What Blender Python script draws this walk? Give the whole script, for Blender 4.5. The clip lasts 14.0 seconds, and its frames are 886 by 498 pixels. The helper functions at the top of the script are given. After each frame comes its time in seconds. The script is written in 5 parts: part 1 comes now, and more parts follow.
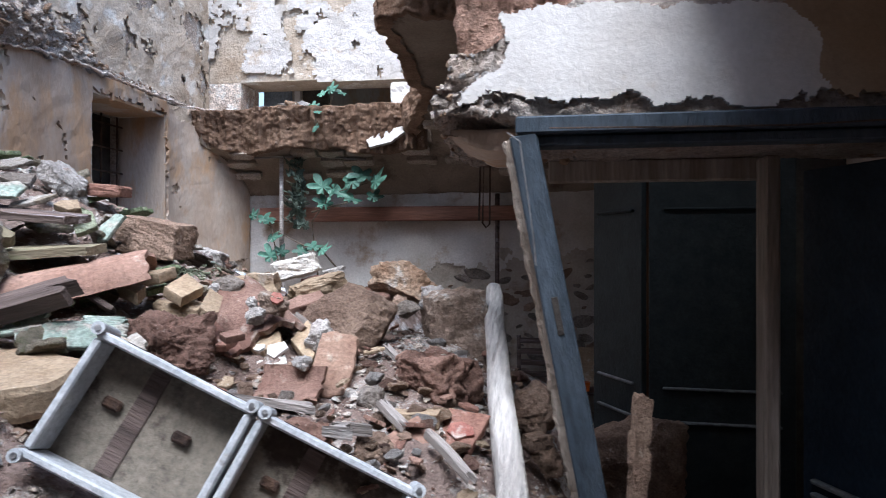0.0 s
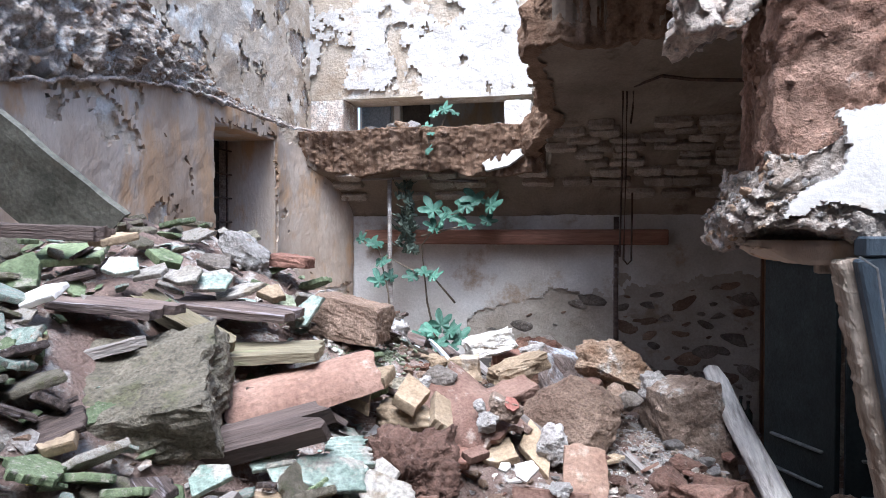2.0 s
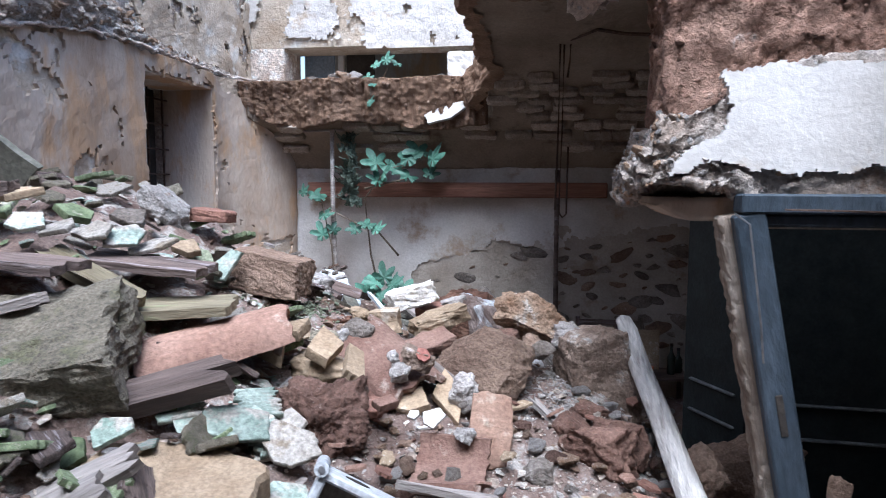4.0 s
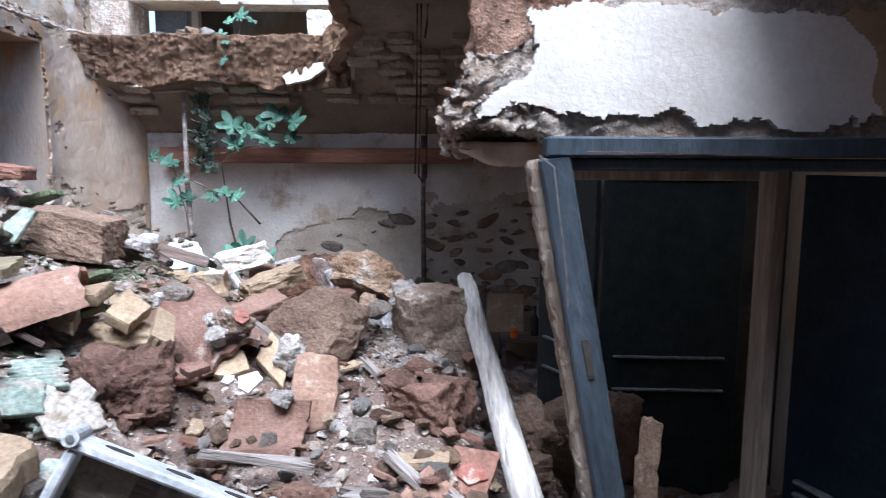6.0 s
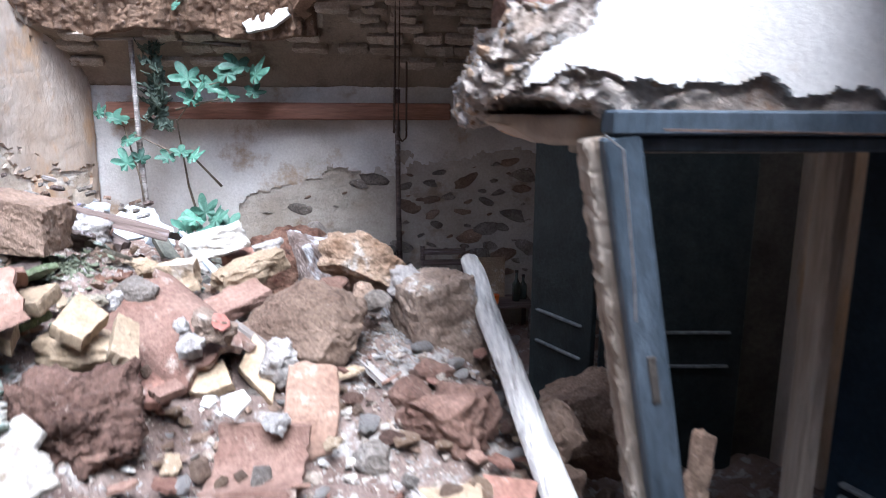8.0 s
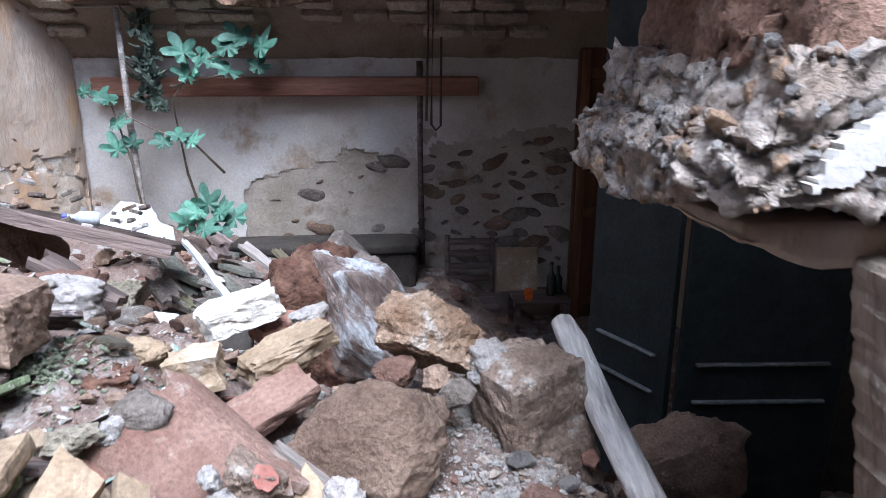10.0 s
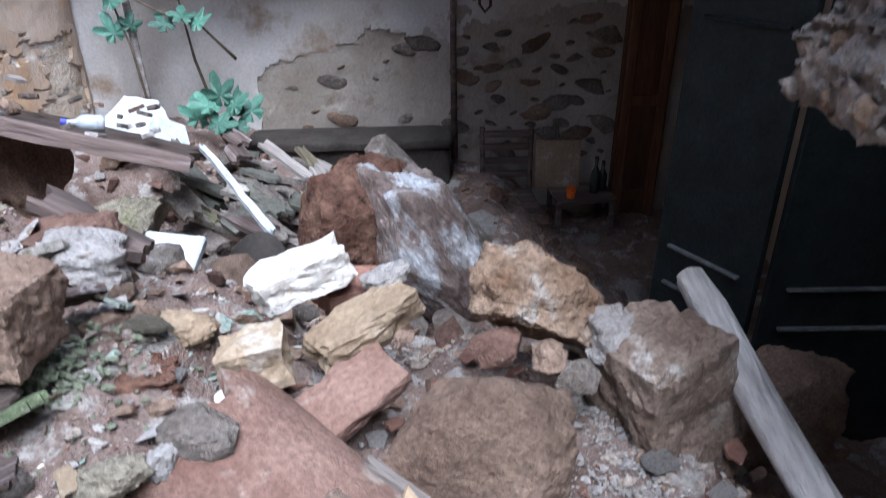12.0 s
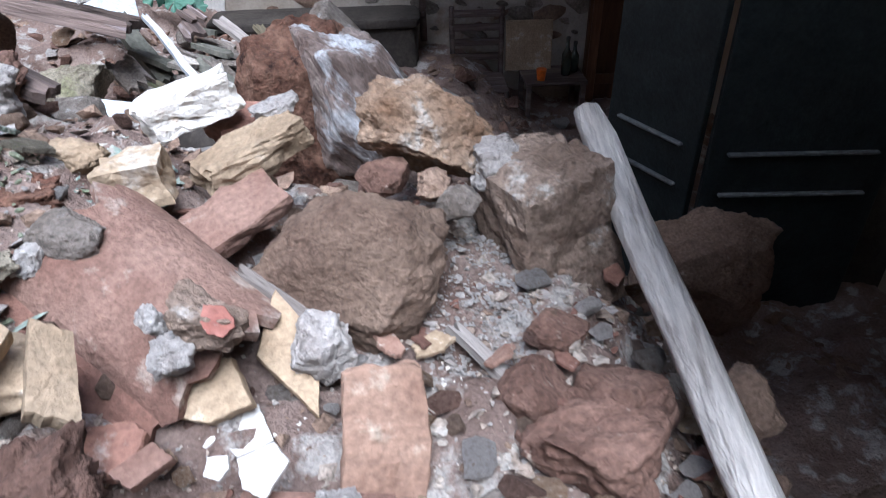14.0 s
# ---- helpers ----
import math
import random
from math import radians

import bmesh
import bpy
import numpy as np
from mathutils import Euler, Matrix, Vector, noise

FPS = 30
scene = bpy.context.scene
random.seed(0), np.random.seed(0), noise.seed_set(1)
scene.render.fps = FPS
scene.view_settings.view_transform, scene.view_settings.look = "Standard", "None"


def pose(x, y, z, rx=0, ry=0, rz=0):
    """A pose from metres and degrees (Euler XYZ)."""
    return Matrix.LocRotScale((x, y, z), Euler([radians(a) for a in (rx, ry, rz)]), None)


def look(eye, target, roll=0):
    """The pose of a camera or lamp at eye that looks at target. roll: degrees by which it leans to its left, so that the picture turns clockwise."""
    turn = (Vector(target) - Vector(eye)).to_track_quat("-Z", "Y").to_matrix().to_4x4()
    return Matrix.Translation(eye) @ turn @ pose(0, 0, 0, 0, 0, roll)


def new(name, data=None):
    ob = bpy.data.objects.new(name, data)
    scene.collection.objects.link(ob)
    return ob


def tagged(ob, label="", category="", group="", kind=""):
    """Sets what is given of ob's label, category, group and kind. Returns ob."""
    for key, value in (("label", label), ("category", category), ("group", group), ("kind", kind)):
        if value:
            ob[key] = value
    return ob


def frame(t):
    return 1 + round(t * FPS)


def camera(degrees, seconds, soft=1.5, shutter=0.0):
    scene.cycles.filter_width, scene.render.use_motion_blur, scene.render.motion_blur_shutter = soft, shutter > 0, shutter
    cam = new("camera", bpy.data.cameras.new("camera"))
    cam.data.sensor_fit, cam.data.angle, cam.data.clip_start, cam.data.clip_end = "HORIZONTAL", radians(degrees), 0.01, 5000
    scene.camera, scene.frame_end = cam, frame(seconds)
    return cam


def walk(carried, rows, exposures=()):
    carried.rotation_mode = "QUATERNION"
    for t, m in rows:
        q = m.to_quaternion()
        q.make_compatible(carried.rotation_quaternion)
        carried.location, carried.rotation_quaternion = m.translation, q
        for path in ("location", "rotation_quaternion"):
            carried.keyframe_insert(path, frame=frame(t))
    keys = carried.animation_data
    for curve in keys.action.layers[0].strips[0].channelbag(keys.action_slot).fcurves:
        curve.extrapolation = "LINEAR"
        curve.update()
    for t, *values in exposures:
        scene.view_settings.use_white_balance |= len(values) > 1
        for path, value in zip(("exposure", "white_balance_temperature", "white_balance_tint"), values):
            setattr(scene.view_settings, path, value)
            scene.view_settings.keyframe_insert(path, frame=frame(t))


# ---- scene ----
cam = camera(66.7, 14.0, soft=0.9, shutter=0.5)
METRES, EYE, TILT, LEAN, TURN = 4.0, 1.5, 0.0, 0.0, 9.0
ROWS = [
    (0.0, 0.0, 0.0, 0.0, -0.0, -0.0, 0.0),
    (0.5, -0.0422, 0.0025, 0.0055, 1.25, -0.16, -0.04),
    (1.0, -0.1359, 0.036, 0.0101, 3.07, -0.1, -0.02),
    (1.5, -0.2004, 0.0665, 0.0818, 3.27, -0.97, -0.03),
    (2.0, -0.1931, 0.0688, 0.1042, 3.46, -1.24, -0.04),
    (4.5, -0.1423, 0.0579, 0.1082, -1.57, -5.85, -0.2),
    (5.0, -0.135, 0.0534, 0.0984, -3.55, -5.83, -0.18),
    (5.5, -0.1076, 0.0666, 0.0936, -6.28, -6.48, -0.27),
    (6.0, -0.0874, 0.0817, 0.0865, -9.32, -7.49, -0.28),
    (6.5, -0.077, 0.0823, 0.0838, -11.1, -8.51, -0.31),
    (7.0, -0.0688, 0.0855, 0.0747, -12.26, -9.8, -0.25),
    (7.5, -0.0764, 0.105, 0.0747, -12.63, -11.16, -0.14),
    (8.0, -0.1149, 0.1857, 0.1026, -12.87, -11.69, -0.29),
    (10.5, -0.1465, 0.4148, 0.1759, -13.46, -17.25, -0.06),
    (11.0, -0.152, 0.4653, 0.1975, -13.24, -18.73, 0.14),
    (11.5, -0.1767, 0.4762, 0.1899, -13.3, -21.45, 0.08),
    (12.0, -0.1828, 0.497, 0.1655, -13.16, -26.52, 0.3),
    (12.5, -0.1753, 0.498, 0.1461, -12.93, -29.44, 0.52),
    (13.0, -0.1517, 0.4871, 0.1429, -12.91, -32.54, 0.61),
    (13.5, -0.1336, 0.4728, 0.1354, -13.0, -33.3, 0.72),
    (14.0, -0.1229, 0.451, 0.129, -13.09, -34.34, 0.74),
]
walk(cam, [(t, pose(0, 0, EYE, TILT, LEAN, TURN) @ pose(METRES * x, METRES * y, METRES * z, 90 + pitch, roll, yaw)) for t, x, y, z, yaw, pitch, roll in ROWS],
     exposures=[(0.0, 1.2, 5500, 10), (0.5, 1.45, 5500, 10), (1.5, 1.65, 5500, 10), (2.0, 1.5, 5450, 10), (4.5, 1.25, 5300, 10), (5.5, 1.32, 5300, 10), (6.0, 1.48, 5350, 10), (7.0, 1.65, 5350, 10), (7.5, 1.8, 5350, 10), (8.2, 2.0, 5300, 10), (10.5, 1.45, 5250, 10), (11.5, 1.3, 5250, 10), (13.0, 1.15, 5250, 10), (13.5, 1.3, 5300, 10), (14.0, 1.35, 5300, 10)])

# ---- world and light ----
world = bpy.data.worlds.new("sky")
scene.world = world
world.use_nodes = True
wn = world.node_tree.nodes
sky = wn.new("ShaderNodeTexSky")
sky.sky_type, sky.sun_disc = "NISHITA", False
sky.sun_elevation, sky.sun_rotation = radians(64), radians(177)
sky.air_density, sky.dust_density = 1.2, 3.0
wn["Background"].inputs["Strength"].default_value = 0.15
world.node_tree.links.new(sky.outputs["Color"], wn["Background"].inputs["Color"])
sun_data = bpy.data.lights.new("sun", "SUN")
sun_data.energy, sun_data.angle, sun_data.color = 3.0, radians(40), (1.0, 0.97, 0.94)
sun = new("sun", sun_data)
sun.matrix_world = look((0.2, -3.4, 7.0), (0, 0, 0))


# ---- materials ----
def mat(name, c1, c2, scale=5.0, rough=0.9, bump=0.5, fine=60.0, spot=None, spot_at=0.6, spot_scale=3.0, metal=0.0, vary=0.25, stretch=(1, 1, 1), spec=0.3, deep=0.012, grain=0.25):
    m = bpy.data.materials.new(name)
    m.use_nodes = True
    nt = m.node_tree
    n, l = nt.nodes, nt.links
    bsdf = n["Principled BSDF"]
    tc, info = n.new("ShaderNodeTexCoord"), n.new("ShaderNodeObjectInfo")
    shift = n.new("ShaderNodeVectorMath")
    shift.operation = "MULTIPLY_ADD"
    l.new(info.outputs["Random"], shift.inputs[0])
    shift.inputs[1].default_value = (17.0, 9.0, 23.0)
    mp = n.new("ShaderNodeMapping")
    mp.inputs["Scale"].default_value = stretch
    l.new(tc.outputs["Object"], shift.inputs[2])
    l.new(shift.outputs[0], mp.inputs["Vector"])

    def tex(sc, detail=6.0, r=0.6):
        t = n.new("ShaderNodeTexNoise")
        t.inputs["Scale"].default_value, t.inputs["Detail"].default_value, t.inputs["Roughness"].default_value = sc, detail, r
        l.new(mp.outputs[0], t.inputs["Vector"])
        return t

    def ramp(src, a, b, ca=(0, 0, 0, 1), cb=(1, 1, 1, 1)):
        r = n.new("ShaderNodeValToRGB")
        r.color_ramp.elements[0].position, r.color_ramp.elements[1].position = a, b
        r.color_ramp.elements[0].color, r.color_ramp.elements[1].color = ca, cb
        l.new(src, r.inputs["Fac"])
        return r

    def mix(kind, fac, a, b):
        x = n.new("ShaderNodeMix")
        x.data_type, x.blend_type = "RGBA", kind
        if isinstance(fac, float):
            x.inputs[0].default_value = fac
        else:
            l.new(fac, x.inputs[0])
        for sock, v in ((x.inputs[6], a), (x.inputs[7], b)):
            if isinstance(v, tuple):
                sock.default_value = v
            else:
                l.new(v, sock)
        return x.outputs[2]

    big, small = tex(scale), tex(fine, 4.0)
    col = ramp(big.outputs["Fac"], 0.33, 0.68, (*c1, 1), (*c2, 1)).outputs["Color"]
    if spot:
        sp = tex(spot_scale, 8.0, 0.65)
        k = ramp(sp.outputs["Fac"], spot_at - 0.03, spot_at + 0.05)
        col = mix("MIX", k.outputs["Color"], col, (*spot, 1))
    g = ramp(small.outputs["Fac"], 0.25, 0.75, (*[1 - grain * 1.4] * 3, 1), (*[1 + grain] * 3, 1))
    col = mix("MULTIPLY", 1.0, col, g.outputs["Color"])
    hsv = n.new("ShaderNodeHueSaturation")
    ma = n.new("ShaderNodeMath")
    ma.operation = "MULTIPLY_ADD"
    l.new(info.outputs["Random"], ma.inputs[0])
    ma.inputs[1].default_value, ma.inputs[2].default_value = 2 * vary, 1.0 - vary
    l.new(ma.outputs[0], hsv.inputs["Value"])
    l.new(col, hsv.inputs["Color"])
    l.new(hsv.outputs[0], bsdf.inputs["Base Color"])
    bsdf.inputs["Roughness"].default_value, bsdf.inputs["Metallic"].default_value = rough, metal
    bsdf.inputs["Specular IOR Level"].default_value = spec
    hs = n.new("ShaderNodeMath")
    hs.operation = "MULTIPLY_ADD"
    mid = tex(fine * 0.3, 8.0, 0.7)
    l.new(mid.outputs["Fac"], hs.inputs[0])
    hs.inputs[1].default_value = 2.0
    l.new(small.outputs["Fac"], hs.inputs[2])
    b = n.new("ShaderNodeBump")
    b.inputs["Strength"].default_value, b.inputs["Distance"].default_value = bump, deep
    l.new(hs.outputs[0], b.inputs["Height"])
    l.new(b.outputs[0], bsdf.inputs["Normal"])
    return m


M = {
    "fill": mat("earth_fill", (0.17, 0.1, 0.062), (0.32, 0.21, 0.14), 3, 0.95, 0.8, 60, (0.42, 0.33, 0.25), 0.68, 4, deep=0.015),
    "earth": mat("red_earth", (0.19, 0.125, 0.1), (0.35, 0.265, 0.225), 5, 0.95, 1.0, 90, (0.5, 0.46, 0.42), 0.56, 7, deep=0.02),
    "rubble": mat("rubble_core", (0.42, 0.32, 0.25), (0.7, 0.61, 0.52), 5, 0.95, 1.0, 50, (0.76, 0.72, 0.66), 0.55, 6, deep=0.02, grain=0.4),
    "redcore": mat("red_core", (0.27, 0.15, 0.105), (0.45, 0.29, 0.215), 6, 0.95, 1.0, 55, (0.56, 0.47, 0.41), 0.66, 9, deep=0.025, grain=0.35),
    "lime": mat("lime_core", (0.52, 0.41, 0.33), (0.74, 0.67, 0.61), 6, 0.95, 1.0, 55, (0.4, 0.27, 0.19), 0.62, 5, deep=0.02, grain=0.3),
    "red_stone": mat("red_stone", (0.12, 0.066, 0.048), (0.255, 0.155, 0.118), 9, 0.95, 1.0, 70, (0.4, 0.32, 0.26), 0.66, 22, deep=0.014, grain=0.3),
    "brown_stone": mat("brown_stone", (0.165, 0.107, 0.077), (0.335, 0.238, 0.175), 5, 0.95, 1.0, 80, (0.46, 0.39, 0.32), 0.68, 18, deep=0.012, grain=0.28),
    "ochre_stone": mat("ochre_stone", (0.25, 0.15, 0.09), (0.45, 0.33, 0.235), 7, 0.95, 1.0, 70, (0.58, 0.53, 0.47), 0.62, 7, deep=0.018, grain=0.35),
    "grey_stone": mat("grey_stone", (0.16, 0.13, 0.105), (0.33, 0.29, 0.255), 7, 0.95, 1.0, 70, (0.5, 0.47, 0.44), 0.62, 6, deep=0.016, grain=0.35),
    "redrock": mat("crumbling_red_rock", (0.13, 0.055, 0.035), (0.33, 0.19, 0.13), 9, 0.95, 1.0, 40, (0.06, 0.028, 0.02), 0.6, 16, deep=0.03, grain=0.4),
    "streaked": mat("lime_streaked_rock", (0.17, 0.12, 0.1), (0.33, 0.27, 0.24), 7, 0.95, 1.0, 60, (0.62, 0.63, 0.65), 0.52, 4, deep=0.02, grain=0.35, stretch=(1, 1, 0.4)),
    "red_brick": mat("red_brick", (0.16, 0.088, 0.066), (0.265, 0.17, 0.132), 5, 0.9, 0.6, 80, (0.38, 0.31, 0.26), 0.62, 6, vary=0.12, grain=0.22),
    "clay_break": mat("fresh_clay_break", (0.34, 0.19, 0.12), (0.5, 0.32, 0.22), 14, 0.9, 0.8, 70, (0.5, 0.4, 0.32), 0.62, 12),
    # warm shade on the right of the lintel, put into the plaster colour
    "shaded_ochre_plaster": mat("shaded_ochre_plaster", (0.3, 0.21, 0.13), (0.46, 0.35, 0.24), 1.6, 0.92, 0.25, 60, (0.55, 0.47, 0.38), 0.62, 2, vary=0.05, grain=0.08),
    "worn_render": mat("worn_earth_render", (0.34, 0.29, 0.235), (0.52, 0.47, 0.41), 1.6, 0.93, 0.6, 45, (0.28, 0.22, 0.165), 0.6, 2.2, vary=0.05, grain=0.12),
    "limed_block": mat("limed_brown_block", (0.19, 0.13, 0.095), (0.36, 0.275, 0.215), 6, 0.95, 1.0, 70, (0.56, 0.52, 0.47), 0.62, 6, deep=0.016, grain=0.35),
    "red_paint": mat("red_paint", (0.29, 0.1, 0.075), (0.42, 0.2, 0.16), 14, 0.8, 0.4, 70, (0.5, 0.4, 0.34), 0.56, 16),
    "whitebrick": mat("whitewashed_brick", (0.62, 0.58, 0.52), (0.8, 0.77, 0.72), 6, 0.92, 0.8, 60, (0.46, 0.34, 0.24), 0.64, 9, vary=0.03, grain=0.15),
    "lime_stone": mat("limed_stone", (0.38, 0.34, 0.31), (0.6, 0.57, 0.54), 9, 0.95, 1.0, 70, (0.3, 0.22, 0.17), 0.62, 9, deep=0.02),
    "moss_block": mat("mossy_block", (0.2, 0.175, 0.13), (0.38, 0.335, 0.255), 6, 0.95, 1.0, 80, (0.2, 0.19, 0.115), 0.57, 5, deep=0.016, grain=0.4),
    "yellow_brick": mat("yellow_brick", (0.29, 0.21, 0.135), (0.43, 0.335, 0.23), 6, 0.9, 0.6, 70, (0.54, 0.48, 0.4), 0.62, 6),
    "terracotta": mat("terracotta", (0.15, 0.075, 0.055), (0.25, 0.135, 0.1), 5, 0.88, 0.6, 70, (0.36, 0.29, 0.25), 0.64, 7, vary=0.25),
    "pink_tile": mat("pale_terracotta", (0.23, 0.13, 0.095), (0.36, 0.23, 0.175), 4, 0.85, 0.5, 60, (0.46, 0.38, 0.31), 0.62, 5, vary=0.15),
    "buff_tile": mat("buff_clay_tile", (0.21, 0.125, 0.088), (0.34, 0.225, 0.165), 6, 0.88, 0.5, 70, (0.44, 0.36, 0.28), 0.62, 6, vary=0.1),
    "plaster": mat("white_plaster", (0.55, 0.52, 0.48), (0.7, 0.68, 0.65), 2.5, 0.92, 0.25, 60, (0.5, 0.43, 0.35), 0.66, 3, vary=0.08, grain=0.06),
    "cream": mat("cream_plaster", (0.4, 0.31, 0.22), (0.64, 0.55, 0.44), 2.4, 0.92, 0.8, 40, (0.72, 0.68, 0.61), 0.57, 2.6, vary=0.05, grain=0.15, deep=0.016),
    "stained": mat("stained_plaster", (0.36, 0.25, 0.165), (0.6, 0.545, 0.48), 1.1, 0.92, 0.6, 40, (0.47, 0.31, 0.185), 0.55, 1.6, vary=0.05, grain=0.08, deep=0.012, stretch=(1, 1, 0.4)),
    "farwall": mat("grey_plaster", (0.44, 0.4, 0.35), (0.68, 0.66, 0.63), 1.3, 0.92, 0.4, 45, (0.36, 0.27, 0.19), 0.57, 1.2, vary=0.05, grain=0.1),
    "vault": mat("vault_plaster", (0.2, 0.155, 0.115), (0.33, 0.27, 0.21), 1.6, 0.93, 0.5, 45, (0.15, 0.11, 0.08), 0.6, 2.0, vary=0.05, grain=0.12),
    "vault_brick": mat("vault_brick", (0.32, 0.26, 0.2), (0.48, 0.41, 0.34), 6, 0.93, 0.7, 50, (0.24, 0.17, 0.12), 0.62, 6, vary=0.2),
    "mint": mat("mint_paint", (0.2, 0.26, 0.215), (0.4, 0.46, 0.4), 9, 0.9, 0.7, 60, (0.4, 0.37, 0.32), 0.52, 8, grain=0.35),
    "green": mat("green_tile", (0.1, 0.13, 0.065), (0.22, 0.26, 0.15), 7, 0.85, 0.5, 60, (0.33, 0.31, 0.25), 0.6, 8, grain=0.35),
    "moss_wood": mat("mossy_wood", (0.15, 0.125, 0.08), (0.27, 0.235, 0.16), 7, 0.9, 0.8, 60, (0.17, 0.19, 0.1), 0.56, 7, stretch=(0.15, 1, 1)),
    "old_wood": mat("weathered_wood", (0.2, 0.17, 0.15), (0.46, 0.42, 0.39), 14, 0.9, 0.9, 60, (0.56, 0.53, 0.5), 0.62, 14, stretch=(0.08, 1, 1)),
    "dark_wood": mat("dark_rotten_wood", (0.06, 0.045, 0.04), (0.2, 0.15, 0.13), 14, 0.9, 0.9, 60, (0.36, 0.32, 0.33), 0.62, 10, stretch=(0.08, 1, 1)),
    "log": mat("bleached_log", (0.4, 0.37, 0.34), (0.62, 0.59, 0.55), 14, 0.85, 1.0, 70, (0.24, 0.21, 0.19), 0.64, 12, stretch=(1, 0.1, 0.3), deep=0.015),
    "brown_wood": mat("brown_wood", (0.09, 0.04, 0.022), (0.19, 0.095, 0.05), 12, 0.6, 0.4, 60, (0.26, 0.15, 0.08), 0.68, 8, stretch=(1, 1, 0.1)),
    "beam": mat("red_beam", (0.17, 0.075, 0.05), (0.3, 0.16, 0.11), 12, 0.8, 0.5, 60, (0.36, 0.32, 0.3), 0.6, 6, stretch=(0.1, 1, 1)),
    "raw_wood": mat("raw_worn_wood", (0.3, 0.22, 0.16), (0.56, 0.48, 0.4), 16, 0.9, 1.0, 60, (0.2, 0.1, 0.06), 0.62, 9, stretch=(1, 1, 0.15), deep=0.02),
    "blue_paint": mat("blue_grey_paint", (0.03, 0.042, 0.055), (0.066, 0.084, 0.105), 10, 0.55, 0.5, 60, (0.2, 0.2, 0.19), 0.7, 9, stretch=(1, 1, 0.3), vary=0.03),
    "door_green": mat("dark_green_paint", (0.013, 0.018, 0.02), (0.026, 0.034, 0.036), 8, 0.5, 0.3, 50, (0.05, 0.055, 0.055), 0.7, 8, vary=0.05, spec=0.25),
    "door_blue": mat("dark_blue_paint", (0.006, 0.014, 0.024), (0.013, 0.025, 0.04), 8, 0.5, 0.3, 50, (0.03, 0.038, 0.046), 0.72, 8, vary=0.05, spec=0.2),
    "line": mat("worn_moulding_paint", (0.1, 0.11, 0.115), (0.2, 0.21, 0.21), 20, 0.6, 0.3, 60),
    "case": mat("grey_painted_metal", (0.36, 0.38, 0.4), (0.55, 0.57, 0.58), 8, 0.5, 0.25, 70, (0.3, 0.26, 0.22), 0.66, 7, vary=0.05, spec=0.5),
    # stained lining, its colour also darkened for the shade inside the case
    "case_in": mat("stained_shaded_lining", (0.13, 0.11, 0.085), (0.3, 0.265, 0.21), 4, 0.7, 0.4, 60, (0.06, 0.045, 0.035), 0.56, 4, vary=0.05),
    "iron": mat("rusty_iron", (0.05, 0.035, 0.03), (0.13, 0.08, 0.055), 20, 0.75, 0.6, 80, metal=0.4),
    # near black, for dark things and for places that get no light
    "dark": mat("dark_and_shade", (0.03, 0.025, 0.022), (0.07, 0.06, 0.05), 4, 0.9, 0.4, 40, vary=0.05),
    "leaf": mat("fig_leaf", (0.045, 0.125, 0.085), (0.1, 0.205, 0.15), 9, 0.5, 0.3, 40, vary=0.35),
    "dry_leaf": mat("dried_leaf", (0.05, 0.075, 0.055), (0.12, 0.15, 0.12), 20, 0.8, 0.4, 60),
    "moss": mat("grey_moss", (0.2, 0.23, 0.14), (0.36, 0.38, 0.28), 30, 0.95, 1.0, 90),
    "stem": mat("stem_bark", (0.13, 0.1, 0.07), (0.24, 0.19, 0.14), 20, 0.9, 0.6, 60),
    "white_plastic": mat("white_plastic", (0.42, 0.46, 0.5), (0.58, 0.61, 0.64), 6, 0.5, 0.15, 40, (0.4, 0.39, 0.37), 0.64, 6, spec=0.5, vary=0.12),
    "blue_cap": mat("blue_plastic", (0.05, 0.06, 0.4), (0.08, 0.09, 0.5), 6, 0.4, 0.1, 40, vary=0.05),
    "orange": mat("orange_plastic", (0.8, 0.16, 0.02), (0.9, 0.2, 0.03), 6, 0.4, 0.1, 40, vary=0.05),
    "chrome": mat("tarnished_metal", (0.5, 0.5, 0.5), (0.65, 0.65, 0.65), 30, 0.35, 0.2, 60, metal=0.9),
    "grey_panel": mat("grey_board", (0.075, 0.075, 0.06), (0.15, 0.145, 0.12), 5, 0.8, 0.3, 40, (0.1, 0.09, 0.07), 0.6, 3, vary=0.05),
    "glass": mat("dark_bottle", (0.02, 0.03, 0.025), (0.04, 0.05, 0.04), 8, 0.15, 0.05, 40, spec=0.6),
    "post_wood": mat("dusty_post_wood", (0.22, 0.18, 0.145), (0.38, 0.33, 0.28), 14, 0.9, 0.6, 60, stretch=(1, 1, 0.1)),
    "timber": mat("dark_timber", (0.035, 0.026, 0.022), (0.1, 0.07, 0.055), 14, 0.9, 0.8, 60, (0.16, 0.13, 0.11), 0.64, 8, stretch=(0.1, 1, 1)),
    "blue_panel": mat("faded_blue_panel", (0.22, 0.26, 0.31), (0.32, 0.37, 0.42), 5, 0.7, 0.2, 40),
    "limewash": mat("flaking_limewash", (0.48, 0.44, 0.39), (0.64, 0.61, 0.58), 2.5, 0.92, 0.6, 36, (0.48, 0.4, 0.31), 0.6, 2.5, vary=0.05, grain=0.1, deep=0.014),
    "dirty_plaster": mat("dirty_plaster", (0.27, 0.24, 0.2), (0.47, 0.44, 0.4), 7, 0.92, 0.7, 60, (0.24, 0.2, 0.15), 0.56, 7, grain=0.35),
    "yellow": mat("yellow_foam", (0.62, 0.48, 0.14), (0.75, 0.62, 0.25), 9, 0.9, 0.4, 60),
}


